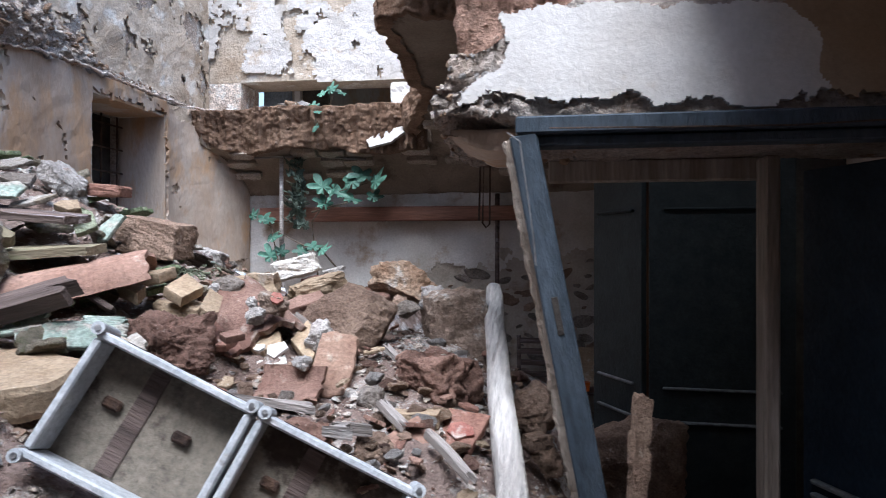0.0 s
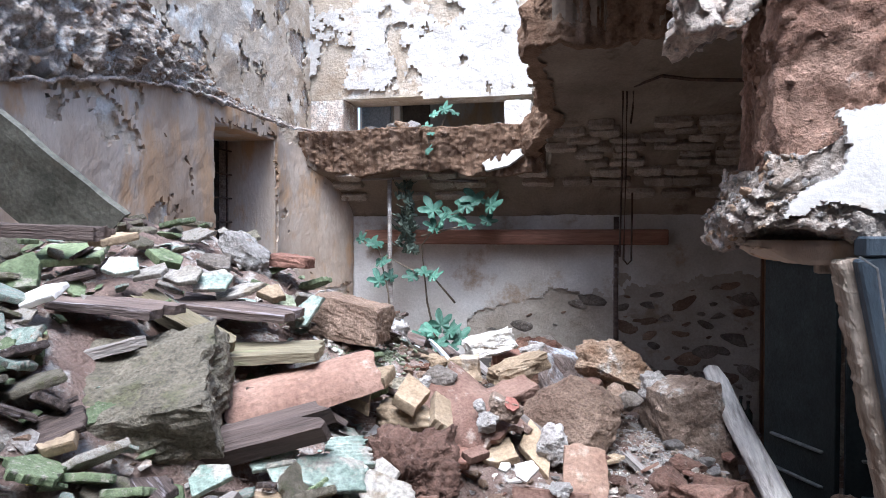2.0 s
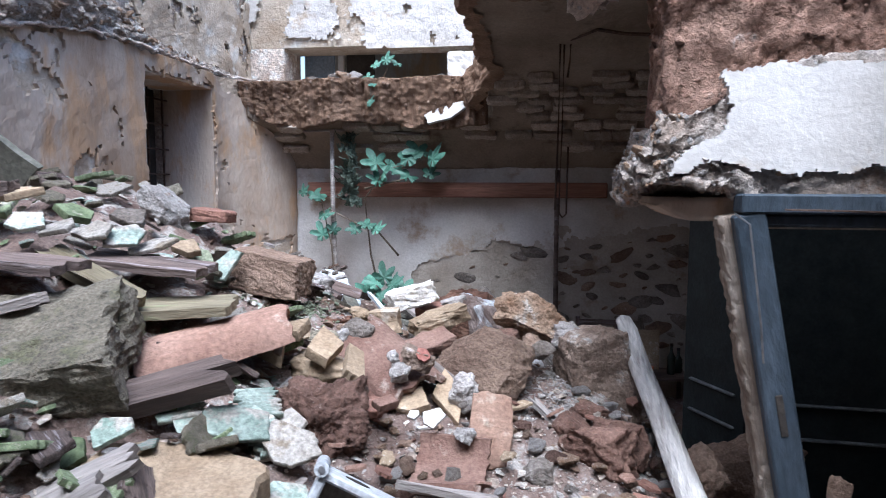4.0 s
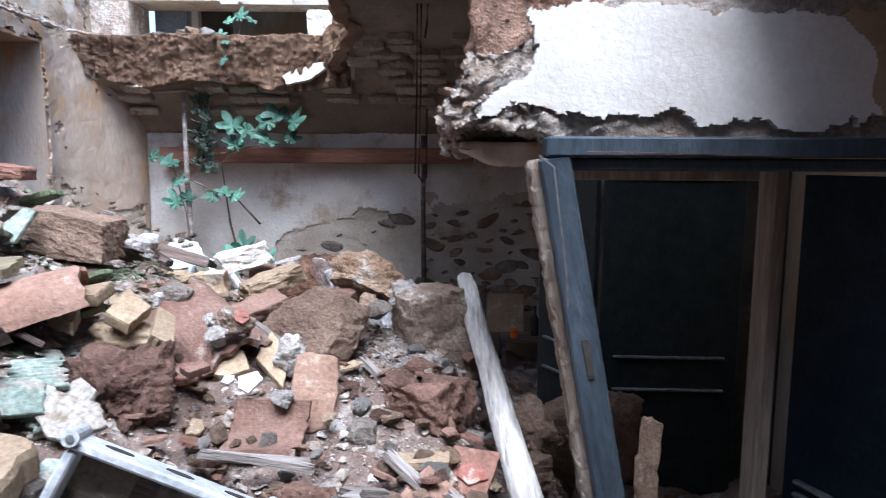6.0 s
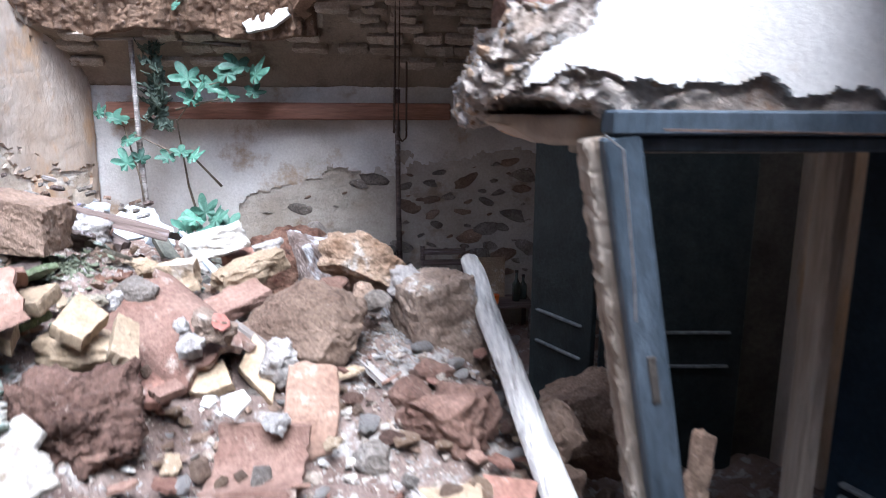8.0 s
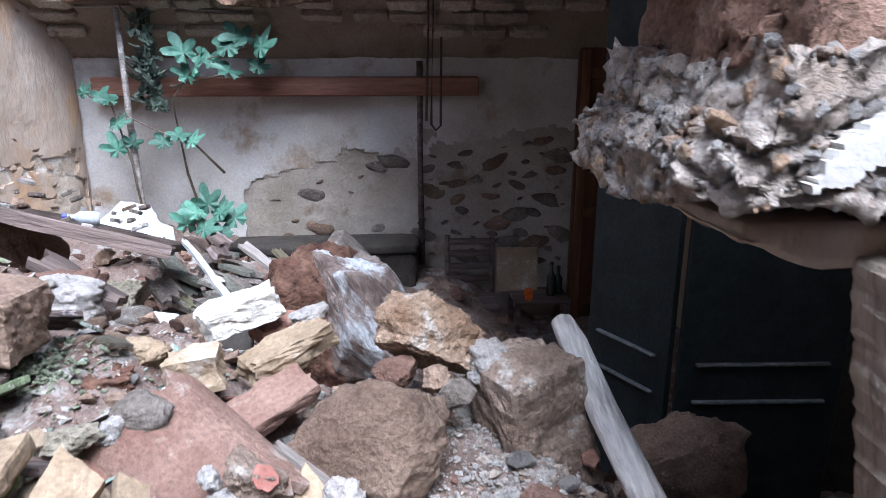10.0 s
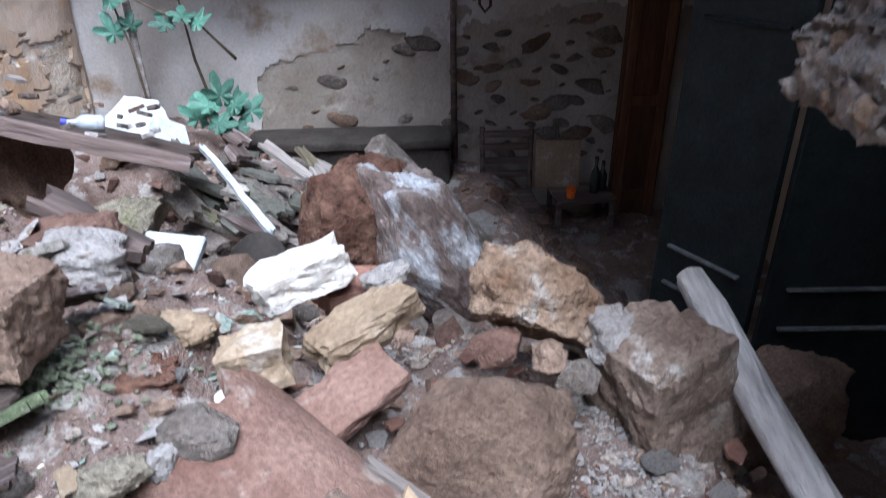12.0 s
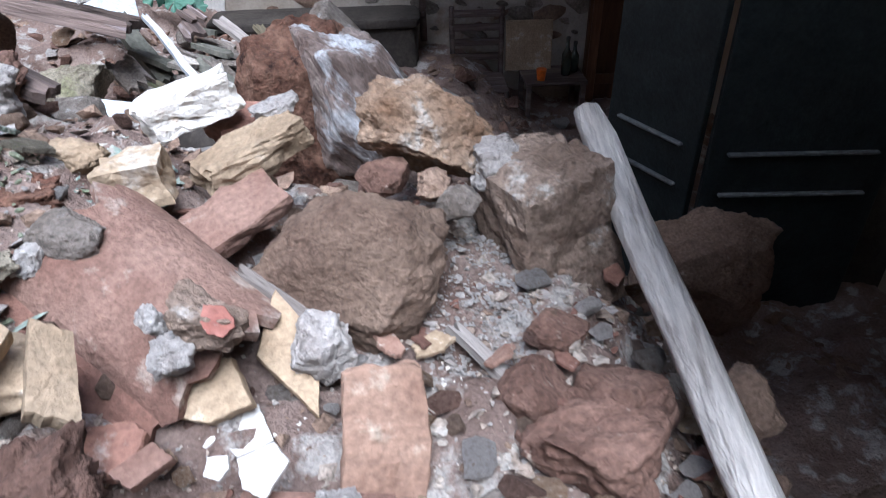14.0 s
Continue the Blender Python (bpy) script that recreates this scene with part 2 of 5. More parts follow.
# ---- builders ----
def link_mesh(name, bm, material, smooth=False):
    me = bpy.data.meshes.new(name)
    bm.normal_update()
    bm.to_mesh(me)
    bm.free()
    me.materials.append(material)
    if smooth:
        me.polygons.foreach_set("use_smooth", [True] * len(me.polygons))
    return new(name, me)


def part(name, bm, material, parent, label="", at=None, smooth=False):
    ob = link_mesh(name, bm, material, smooth)
    ob.parent = parent
    if at is not None:
        ob.matrix_basis = at
    if label:
        ob["label"] = label
    return ob


def thing(name, at, label, category, group="", kind=""):
    ob = new(name)
    ob.empty_display_size = 0.1
    ob.matrix_basis = at
    return tagged(ob, label, category, group, kind)


def solid(name, bm, material, at, label, category, group="", kind="", smooth=False):
    ob = link_mesh(name, bm, material, smooth)
    ob.matrix_basis = at
    return tagged(ob, label, category, group, kind)


def box(sx, sy, sz, bevel=0.004, at=(0, 0, 0), bm=None, segs=1):
    b = bmesh.new()
    bmesh.ops.create_cube(b, size=1.0, matrix=Matrix.Translation(at) @ Matrix.Diagonal((sx, sy, sz, 1)))
    if bevel:
        bmesh.ops.bevel(b, geom=b.edges[:], offset=min(bevel, 0.3 * min(sx, sy, sz)), segments=segs, affect="EDGES", profile=0.5)
    if bm is None:
        return b
    me = bpy.data.meshes.new("tmp")
    b.to_mesh(me)
    b.free()
    bm.from_mesh(me)
    bpy.data.meshes.remove(me)
    return bm


def nz(p, sc, seed, octaves=4):
    return noise.fractal((p[0] * sc + seed * 7.31, p[1] * sc - seed * 3.17, p[2] * sc + seed * 1.71), 0.6, 2.0, octaves)


def rock(sx, sy, sz, seed, amp=0.22, sub=4, boxy=0.45):
    """A broken stone: part ball, part block, with chipped planes and a rough skin."""
    rnd = random.Random(seed)
    b = bmesh.new()
    bmesh.ops.create_icosphere(b, subdivisions=sub, radius=1.0)
    cuts = []
    for _ in range(9):
        v = Vector((rnd.gauss(0, 1), rnd.gauss(0, 1), rnd.gauss(0, 1))).normalized()
        cuts.append((v, rnd.uniform(0.6, 0.86)))
    size = max(sx, sy, sz)
    for v in b.verts:
        p = v.co.copy()
        q = p / max(abs(p.x), abs(p.y), abs(p.z))
        p = p.lerp(q, boxy)
        for n_, d_ in cuts:
            over = p.dot(n_) - d_
            if over > 0:
                p -= n_ * over * 0.9
        p *= 1 + amp * nz(p, 1.1, seed, 3) + amp * 0.35 * nz(p, 4.5, seed + 5, 4) + (amp * 0.14 * nz(p, 16, seed + 8, 3) if sub > 3 else 0)
        v.co = Vector((p.x * sx / 2, p.y * sy / 2, p.z * sz / 2))
    return b


def hull_stone(seed, n=16):
    """A sharp-edged broken stone about one metre long, to be scaled."""
    rnd = random.Random(seed)
    b = bmesh.new()
    for _ in range(n):
        v = Vector((rnd.gauss(0, 1), rnd.gauss(0, 1), rnd.gauss(0, 1))).normalized() * rnd.uniform(0.42, 0.56)
        b.verts.new((v.x, v.y * 0.8, v.z * 0.62))
    bmesh.ops.convex_hull(b, input=b.verts[:])
    bmesh.ops.delete(b, geom=[v for v in b.verts if not v.link_faces], context="VERTS")
    bmesh.ops.subdivide_edges(b, edges=b.edges[:], cuts=2, use_grid_fill=True)
    bmesh.ops.triangulate(b, faces=b.faces[:])
    for v in b.verts:
        v.co *= 1 + 0.09 * nz(v.co, 3.5, seed, 4)
    return b


def roughen(b, big, fine, amount=None, seed=0):
    """Pushes the skin of a broken face out into stones and crumbs."""
    b.normal_update()
    moves = []
    for v in b.verts:
        k = amount(v.co) if amount else 1.0
        d = noise.voronoi(v.co * 13 + Vector((seed, 0, 0)))[0][0]
        d2 = noise.voronoi(v.co * 34 + Vector((0, seed, 0)))[0][0]
        moves.append(v.normal * k * (big * (0.45 - d) + fine * (0.45 - d2) + fine * 0.7 * nz(v.co, 60, seed, 3)))
    for v, mv in zip(b.verts, moves):
        v.co += mv
    return b


def rough_box(sx, sy, sz, seed, amp=0.012, cell=0.03, wear=0.14):
    """A worn block or brick with knocked corners."""
    b = bmesh.new()
    bmesh.ops.create_cube(b, size=1.0)
    n_ = max(4, min(14, int(max(sx, sy, sz) / cell)))
    bmesh.ops.subdivide_edges(b, edges=b.edges[:], cuts=n_, use_grid_fill=True)
    for v in b.verts:
        c = v.co * 2
        r = max(0.0, (abs(c.x) ** 6 + abs(c.y) ** 6 + abs(c.z) ** 6) ** (1 / 6) - 1.0)
        c *= 1 - wear * 3 * r * (0.6 + 0.8 * abs(nz(c, 2.2, seed, 2)))
        p = Vector((c.x * sx / 2, c.y * sy / 2, c.z * sz / 2))
        k = amp * nz(p, 14, seed, 4) + amp * 1.4 * nz(p, 4, seed + 3, 2)
        v.co = p + (p.normalized() if p.length else p) * k
    return b


def shard(w, d, th, seed, n=7, curve=0.0, ragged=0.12):
    """A broken flat piece of tile or plaster, with a chipped outline."""
    rnd = random.Random(seed)
    b = bmesh.new()
    ring = []
    m = n * 6
    turn = rnd.uniform(0, 1)
    corners = []
    for i in range(n):
        a = 2 * math.pi * (i + turn + rnd.uniform(-0.28, 0.28)) / n
        sq = 1 / max(abs(math.cos(a)), abs(math.sin(a)))
        r = rnd.uniform(0.8, 1.12) * (0.5 + 0.5 * sq)
        corners.append((r * math.cos(a), r * math.sin(a)))
    for i in range(m):
        j, f_ = divmod(i / 6, 1)
        (x0, y0), (x1, y1) = corners[int(j) % n], corners[(int(j) + 1) % n]
        k = 1 + (ragged * 0.35 * rnd.uniform(-1, 1) if f_ else 0)
        ring.append(((x0 + (x1 - x0) * f_) * k * w / 2, (y0 + (y1 - y0) * f_) * k * d / 2))
    layers = []
    for h, k in ((-0.5, 0.97), (-0.3, 1.0), (0.3, 1.0), (0.5, 0.965)):
        layers.append([b.verts.new((x * k, y * k, h * th)) for x, y in ring])
    for lo, hi in zip(layers, layers[1:]):
        for i in range(m):
            b.faces.new((lo[i], lo[(i + 1) % m], hi[(i + 1) % m], hi[i]))
    for lay, s, flip in ((layers[-1], 0.5, False), (layers[0], -0.5, True)):
        mid = [b.verts.new((v.co.x * 0.5, v.co.y * 0.5, s * th)) for v in lay]
        c = b.verts.new((0, 0, s * th))
        for i in range(m):
            j = (i + 1) % m
            q = (lay[i], lay[j], mid[j], mid[i])
            t_ = (mid[i], mid[j], c)
            b.faces.new(q[::-1] if flip else q)
            b.faces.new(t_[::-1] if flip else t_)
    for v in b.verts:
        v.co.z += curve * ((2 * v.co.y / d) ** 2) + 0.06 * th * nz(v.co, 25, seed, 3)
    return b


def roof_tile(length, r0, r1, th, seed, arc=150, jag=0.05):
    """A curved barrel roof tile, along x, hollow side down."""
    rnd = random.Random(seed)
    b = bmesh.new()
    na, nl = 14, 12
    rows = []
    ends = [(rnd.uniform(-1, 1) * jag, rnd.uniform(-1, 1) * jag) for _ in range(na + 1)]
    for shell in (0, 1):
        grid = []
        for i in range(nl + 1):
            row = []
            for j in range(na + 1):
                a = radians(-arc / 2 + arc * j / na)
                u = i / nl
                r = r0 + (r1 - r0) * u + (0 if shell else th)
                e = ends[j][0] * (1 - u) ** 6 + ends[j][1] * u ** 6
                row.append(b.verts.new((length * (u - 0.5) + e, r * math.sin(a), r * math.cos(a) - r0 * 0.6 + 0.003 * nz((u * 3, a, shell), 2, seed, 2))))
            grid.append(row)
        rows.append(grid)
    o, s = rows
    for i in range(nl):
        for j in range(na):
            b.faces.new((o[i][j], o[i + 1][j], o[i + 1][j + 1], o[i][j + 1]))
            b.faces.new((s[i][j + 1], s[i + 1][j + 1], s[i + 1][j], s[i][j]))
        for j in (0, na):
            b.faces.new((o[i][j], s[i][j], s[i + 1][j], o[i + 1][j]))
    for i in (0, nl):
        for j in range(na):
            b.faces.new((o[i][j], o[i][j + 1], s[i][j + 1], s[i][j]))
    bmesh.ops.recalc_face_normals(b, faces=b.faces[:])
    return b


def plank(length, w, th, seed, ragged=0.04, warp=0.01):
    """A weathered board along x with split, uneven ends."""
    rnd = random.Random(seed)
    b = bmesh.new()
    nl, nw = 16, 6
    e0 = [rnd.uniform(0, ragged) for _ in range(nw + 1)]
    e1 = [rnd.uniform(0, ragged) for _ in range(nw + 1)]
    g = {}
    for k in (0, 1):
        for i in range(nl + 1):
            for j in range(nw + 1):
                u, v = i / nl, j / nw
                x = -length / 2 + e0[j] + (length - e0[j] - e1[j]) * u
                y = (v - 0.5) * w + warp * nz((x, 0, 0), 4, seed, 2)
                z = (k - 0.5) * th + warp * nz((x, v, 0), 2.5, seed + 2, 2) + 0.004 * nz((x * 3, y * 60, k), 1, seed, 3)
                g[k, i, j] = b.verts.new((x, y, z))
    for i in range(nl):
        for j in range(nw):
            b.faces.new((g[1, i, j], g[1, i + 1, j], g[1, i + 1, j + 1], g[1, i, j + 1]))
            b.faces.new((g[0, i, j + 1], g[0, i + 1, j + 1], g[0, i + 1, j], g[0, i, j]))
        for j in (0, nw):
            b.faces.new((g[0, i, j], g[0, i + 1, j], g[1, i + 1, j], g[1, i, j]))
    for j in range(nw):
        for i in (0, nl):
            b.faces.new((g[0, i, j], g[0, i, j + 1], g[1, i, j + 1], g[1, i, j]))
    bmesh.ops.recalc_face_normals(b, faces=b.faces[:])
    return b


def tube(points, radii, seg=10, seed=0, rough=0.0):
    """A round bar through the points, with a radius at each."""
    b = bmesh.new()
    pts = [Vector(p) for p in points]
    rings = []
    for i, p in enumerate(pts):
        d = (pts[min(i + 1, len(pts) - 1)] - pts[max(i - 1, 0)]).normalized()
        q = d.to_track_quat("Z", "Y").to_matrix()
        r = radii[i] if isinstance(radii, (list, tuple)) else radii
        rings.append([b.verts.new(p + q @ Vector((math.cos(a), math.sin(a), 0)) * r * (1 + rough * nz(p + Vector((math.cos(a), math.sin(a), 0)) * 0.3, 6, seed, 3)))
                      for a in (2 * math.pi * k / seg for k in range(seg))])
    for lo, hi in zip(rings, rings[1:]):
        for k in range(seg):
            b.faces.new((lo[k], lo[(k + 1) % seg], hi[(k + 1) % seg], hi[k]))
    b.faces.new(rings[0][::-1])
    b.faces.new(rings[-1])
    return b


def sheet(nu, nv, keep, place, thick, back, jitter=0.42, closed=False):
    """A skin of cells (i, j) that keep() lets stand, with its broken edges thick; place(u, v) is its face, back(u, v) the way in."""
    b = bmesh.new()
    rnd = random.Random(nu * 1000 + nv)
    wob = [[(rnd.uniform(-jitter, jitter), rnd.uniform(-jitter, jitter)) for _ in range(nv + 1)] for _ in range(nu + 1)]
    front, rear = {}, {}

    def vert(store, i, j, deep):
        if (i, j) not in store:
            a, c = wob[i][j] if 0 < i < nu and 0 < j < nv else (0, 0)
            u, v = (i + a) / nu, (j + c) / nv
            store[i, j] = b.verts.new(Vector(place(u, v)) + (Vector(back(u, v)) * thick if deep else Vector()))
        return store[i, j]

    kept = {(i, j) for i in range(nu) for j in range(nv) if keep(i, j)}
    for i, j in kept:
        ring = ((i, j), (i + 1, j), (i + 1, j + 1), (i, j + 1))
        b.faces.new([vert(front, *k, False) for k in ring])
        if closed:
            b.faces.new([vert(rear, *k, True) for k in ring[::-1]])
        for (di, dj), (a, c) in zip(((0, -1), (1, 0), (0, 1), (-1, 0)), ((0, 1), (1, 2), (2, 3), (3, 0))):
            if (i + di, j + dj) not in kept:
                b.faces.new((vert(front, *ring[c], False), vert(front, *ring[a], False), vert(rear, *ring[a], True), vert(rear, *ring[c], True)))
    return b


def smooth(a, b_, v):
    k = min(1.0, max(0.0, (v - a) / (b_ - a)))
    return k * k * (3 - 2 * k)


HEAP_Y = (-3, 0, 0.9, 1.4, 1.8, 2.4, 3.1, 3.5, 4.2, 5, 6, 7.4)
HEAP_Z = (0, 0.1, 0.5, 0.8, 0.86, 0.98, 1.12, 1.02, 0.55, 0.35, 0.3, 0.25)


def heap(x, y):
    """The height of the rubble over the floor plan."""
    z = float(np.interp(y, HEAP_Y, HEAP_Z))
    z += (0.28 * smooth(1.0, 1.7, -x) + 0.55 * smooth(1.6, 2.7, -x)) * smooth(0.2, 1.4, y) * (1 - 0.45 * smooth(3.4, 5, y))
    z -= (z + 0.3 * smooth(2.5, 4.5, y)) * smooth(-0.45, 0.5, x) * smooth(0.3, 1.6, y) * 0.9
    z -= 0.45 * smooth(-2.1, -2.4, x) * smooth(4.3, 4.7, y) * (1 - smooth(5.6, 6.0, y))
    return z


VY = (7.4, 7.25, 7.05, 6.75, 6.3, 5.7, 5.2, 4.85, 4.2)
VZ = (2.12, 2.32, 2.5, 2.68, 2.86, 3.04, 3.16, 3.22, 3.3)


def vault_z(y):
    """The height of the vault's underside."""
    return float(np.interp(-y, [-v for v in VY], VZ))


# ---- the large structure ----
def facing(nu, nv, size, place, inward, material, name, label, keep=None, thick=0.02):
    return solid(name, sheet(nu, nv, keep or (lambda i, j: True), place, thick, inward), material, Matrix(), label, "wall", kind="structure")


def wall_core(name, sx, sy, sz, at, material, label):
    return solid(name, box(sx, sy, sz, 0.01), material, pose(*at), label, "wall", kind="structure")


# ground: one rubble-covered sheet
def ground_sheet():
    b = bmesh.new()
    x0, x1, y0, y1, c = -3.9, 1.9, -1.6, 7.5, 0.03
    nx, ny = int((x1 - x0) / c), int((y1 - y0) / c)
    rows = []
    for j in range(ny + 1):
        row = []
        for i in range(nx + 1):
            x, y = x0 + i * c, y0 + j * c
            z = heap(x, y) - 0.03
            rough = smooth(-0.5, 0.8, y)
            z += rough * (0.07 * nz((x, y, 0), 2.2, 3, 3) + 0.035 * nz((x, y, 0), 9, 5, 4))
            row.append(b.verts.new((x, y, z)))
        rows.append(row)
    for j in range(ny):
        for i in range(nx):
            b.faces.new((rows[j][i], rows[j][i + 1], rows[j + 1][i + 1], rows[j + 1][i]))
    return b


solid("ground", ground_sheet(), M["earth"], Matrix(), "reddish earth and crushed mortar under the rubble", "ground", kind="structure", smooth=True)
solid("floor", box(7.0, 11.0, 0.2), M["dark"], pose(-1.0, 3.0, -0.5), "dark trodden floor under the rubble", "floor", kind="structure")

# left wall: core with a window opening, y 5.26 to 6.5, z 1.25 to 2.9
WIN = (5.27, 6.42, 1.2, 2.89)
left = thing("wall_left", pose(0, 0, 0), "thick old wall with peeling cream and grey plaster", "wall", kind="structure")
for y0, y1, z0, z1 in ((-1.6, WIN[0], -0.4, 7.0), (WIN[1], 7.9, -0.4, 7.0), (WIN[0], WIN[1], -0.4, WIN[2]), (WIN[0], WIN[1], WIN[3], 7.0)):
    part("masonry", box(0.6, y1 - y0, z1 - z0, 0), M["rubble"], left, at=pose(-4.32, (y0 + y1) / 2, (z0 + z1) / 2))


def arc_top(y):
    return 3.03 - 0.24 * max(0.0, (4.9 - y) / 1.5) ** 1.6 - 0.03 * max(0.0, y - 6.0)


# lower plaster, standing proud below the scar and rounding into the far corner
def low_place(u, v):
    y = 1.6 + 5.8 * u
    top = arc_top(y)
    z = -0.2 + (top + 0.2) * v
    x = -3.9 + 0.45 * smooth(6.5, 7.4, y) + 0.012 * nz((0, y, z), 2.5, 11, 4)
    return (x, y, z)


NU, NV = 200, 110


def low_keep(i, j):
    x, y, z = low_place((i + 0.5) / NU, (j + 0.5) / NV)
    wob = 0.03 * nz((y, z, 0), 9, 2, 3)
    if WIN[0] + wob < y < WIN[1] + wob and WIN[2] < z < WIN[3] + wob * 1.5:
        return False
    if y > 7.36:
        return True
    k = nz((0, y, z), 1.5, 21, 6)
    return k < 0.3 + 0.25 * smooth(0.0, 0.6, arc_top(y) - z)


def low_back(i, j):
    x, y, z = low_place((i + 0.5) / 120, (j + 0.5) / 70)
    return not (WIN[0] - 0.04 < y < WIN[1] + 0.04 and WIN[2] - 0.04 < z < WIN[3] + 0.04)


facing(120, 70, 0, lambda u, v: tuple(a - b_ for a, b_ in zip(low_place(u, v), (0.022 + 0.012 * abs(nz((0, u * 9, v * 5), 3, 12, 3)), 0, 0))), lambda u, v: (-1, 0, 0), M["cream"], "render_left_low", "earthen render under flaking plaster", low_back, 0.03)
facing(NU, NV, 0, low_place, lambda u, v: (-1, 0, 0), M["stained"], "plaster_left_low", "grey and cream plaster, stained and flaking, under a vault scar", low_keep, 0.035)


def up_place(u, v):
    y, z = 1.6 + 5.85 * u, 2.6 + 3.4 * v
    return (-3.985 + 0.014 * nz((0, y, z), 3, 31, 4), y, z)


def up_keep(i, j):
    x, y, z = up_place((i + 0.5) / 200, (j + 0.5) / 120)
    edge = 3.1 + 0.9 * smooth(5.6, 3.4, y) + 0.1 * nz((y, z, 0), 4, 6, 3)
    return z > edge and nz((0, y, z), 2.4, 41, 5) < 0.3


facing(200, 120, 0, up_place, lambda u, v: (-1, 0, 0), M["cream"], "plaster_left_high", "cream plaster curling off an upper wall", up_keep, 0.02)

# far wall: low part, with the beam and the stones; high part over a gap
far = thing("wall_far", pose(0, 0, 0), "old rubble wall with worn plaster and exposed stones", "wall", kind="structure")
part("masonry", box(7.4, 0.5, 3.25, 0), M["rubble"], far, at=pose(-0.3, 7.72, 1.35))
part("masonry", box(0.45, 0.5, 0.47, 0), M["rubble"], far, at=pose(-3.82, 7.715, 3.22))
part("masonry", box(3.0, 0.5, 2.6, 0), M["cream"], far, at=pose(-2.7, 7.72, 4.76))


def far_low(u, v):
    x, z = -3.5 + 4.9 * u, -0.3 + 2.6 * v
    return (x, 7.42 + 0.01 * nz((x, 0, z), 2, 51, 4), z)


def bare(x, z):
    """Where the plaster has gone from the low far wall: under a crack that steps up to the right."""
    crack = 1.02 + 0.33 * smooth(-2.1, -1.1, x) + 0.12 * nz((x, 0, 0), 3, 8, 3) + 0.1 * smooth(-0.6, 0.4, x)
    return smooth(-2.4, -1.9, x) > 0.5 and z < crack


facing(170, 90, 0, far_low, lambda u, v: (0, 1, 0), M["farwall"], "plaster_far_low", "grey-white plaster, cracked, over rubble stones",
       lambda i, j: not bare(*[far_low((i + 0.5) / 170, (j + 0.5) / 90)[k] for k in (0, 2)]), 0.02)
facing(170, 60, 0, lambda u, v: (-3.5 + 4.9 * u, 7.437 + 0.012 * nz((4.9 * u, 0, 2 * v), 3, 61, 4), -0.3 + 2.0 * v), lambda u, v: (0, 1, 0), M["worn_render"],
       "render_far_low", "worn earthen render between exposed stones")


def far_high(u, v):
    x, z = -4.0 + 2.95 * u, 3.42 + 2.6 * v
    return (x, 7.43 + 0.012 * nz((x, 0, z), 3, 71, 4), z)


def far_keep(i, j):
    x, y, z = far_high((i + 0.5) / 130, (j + 0.5) / 110)
    k = nz((x, 0, z), 2.3, 81, 5)
    white = smooth(-3.6, -2.4, x) * 0.28
    return k < 0.0 + white and x < -1.15 + 0.1 * nz((0, z, 0), 5, 2, 3)


facing(130, 110, 0, far_high, lambda u, v: (0, 1, 0), M["limewash"], "plaster_far_high", "white limewash peeling off cream plaster", far_keep, 0.015)


# vault over the far side: intact to the right, a broken ledge to the left
def vault_left(y):
    return -1.2 + 0.1 * nz((0, y, 0), 2.5, 91, 3) - 0.25 * smooth(6.2, 6.9, y)


def vault_depth(x):
    """How far towards the room the vault still stands, at x."""
    if x > -1.2:
        return 4.85 - 0.15 * smooth(-1.0, 0.0, x) + 0.12 * nz((x, 0, 0), 4, 17, 3)
    return 6.88 + 0.14 * nz((x, 0, 0), 3, 19, 4)


def vault_place(u, v):
    x = -3.75 + 5.6 * u
    y = 7.42 - 2.9 * v
    return (x, y, vault_z(y) + 0.012 * nz((x, y, 0), 3, 101, 4))


def vault_keep(i, j):
    x, y, z = vault_place((i + 0.5) / 180, (j + 0.5) / 90)
    return (y > vault_depth(x) and x > vault_left(y)) or (y > 6.88 + 0.14 * nz((x, 0, 0), 3, 19, 4))


def vault_top(u, v):
    x, y, z = vault_place(u, v)
    top = max(vault_z(y) + 0.3, 2.97) + 0.03 * nz((x, y, 0), 5, 7, 3)
    return (0.02 * nz((x, y, 3), 9, 3, 3), -0.05, top - z)


vault = solid("vault", sheet(180, 90, vault_keep, vault_place, 1.0, vault_top, closed=True), M["vault"], Matrix(), "broken brick vault with brown plaster", "vault", kind="structure")


# broken earth face of the floor over the vault ledge
def ledge_face(u, v):
    x = -3.95 + 2.7 * u
    low = 2.56 + 0.08 * nz((x, 0, 0), 1.3, 25, 3) + 0.16 * smooth(-3.4, -3.95, x)
    z = low + (2.99 - low) * v
    y = 6.78 - 0.08 * v + 0.14 * nz((x, 0, 0), 3, 19, 4) + 0.1 * smooth(-3.3, -3.9, x)
    r = 0.035 * nz((x, 0, z), 4, 23, 5) + 0.015 * nz((x, 0, z), 20, 24, 4)
    return (x, y + r, z)


def front_face(u, v):
    x = -1.28 + 3.1 * u
    y = vault_depth(x) - 0.05
    r = 0.05 * nz((x, 0, 0.45 * v), 3, 26, 4) + 0.02 * nz((x, 0, 0.45 * v), 14, 27, 4)
    return (x, y + r, 3.2 + 0.42 * v + 0.03 * nz((x, 0, 0), 5, 28, 3))


def side_face(u, v):
    y = 6.95 - 2.15 * u
    x = vault_left(y) - 0.04
    r = 0.05 * nz((0, y, 0.4 * v), 4, 29, 4) + 0.02 * nz((0, y, 0.4 * v), 15, 30, 4)
    return (x + r, y, vault_z(y) - 0.02 + (max(vault_z(y) + 0.34, 3.0) - vault_z(y)) * v)


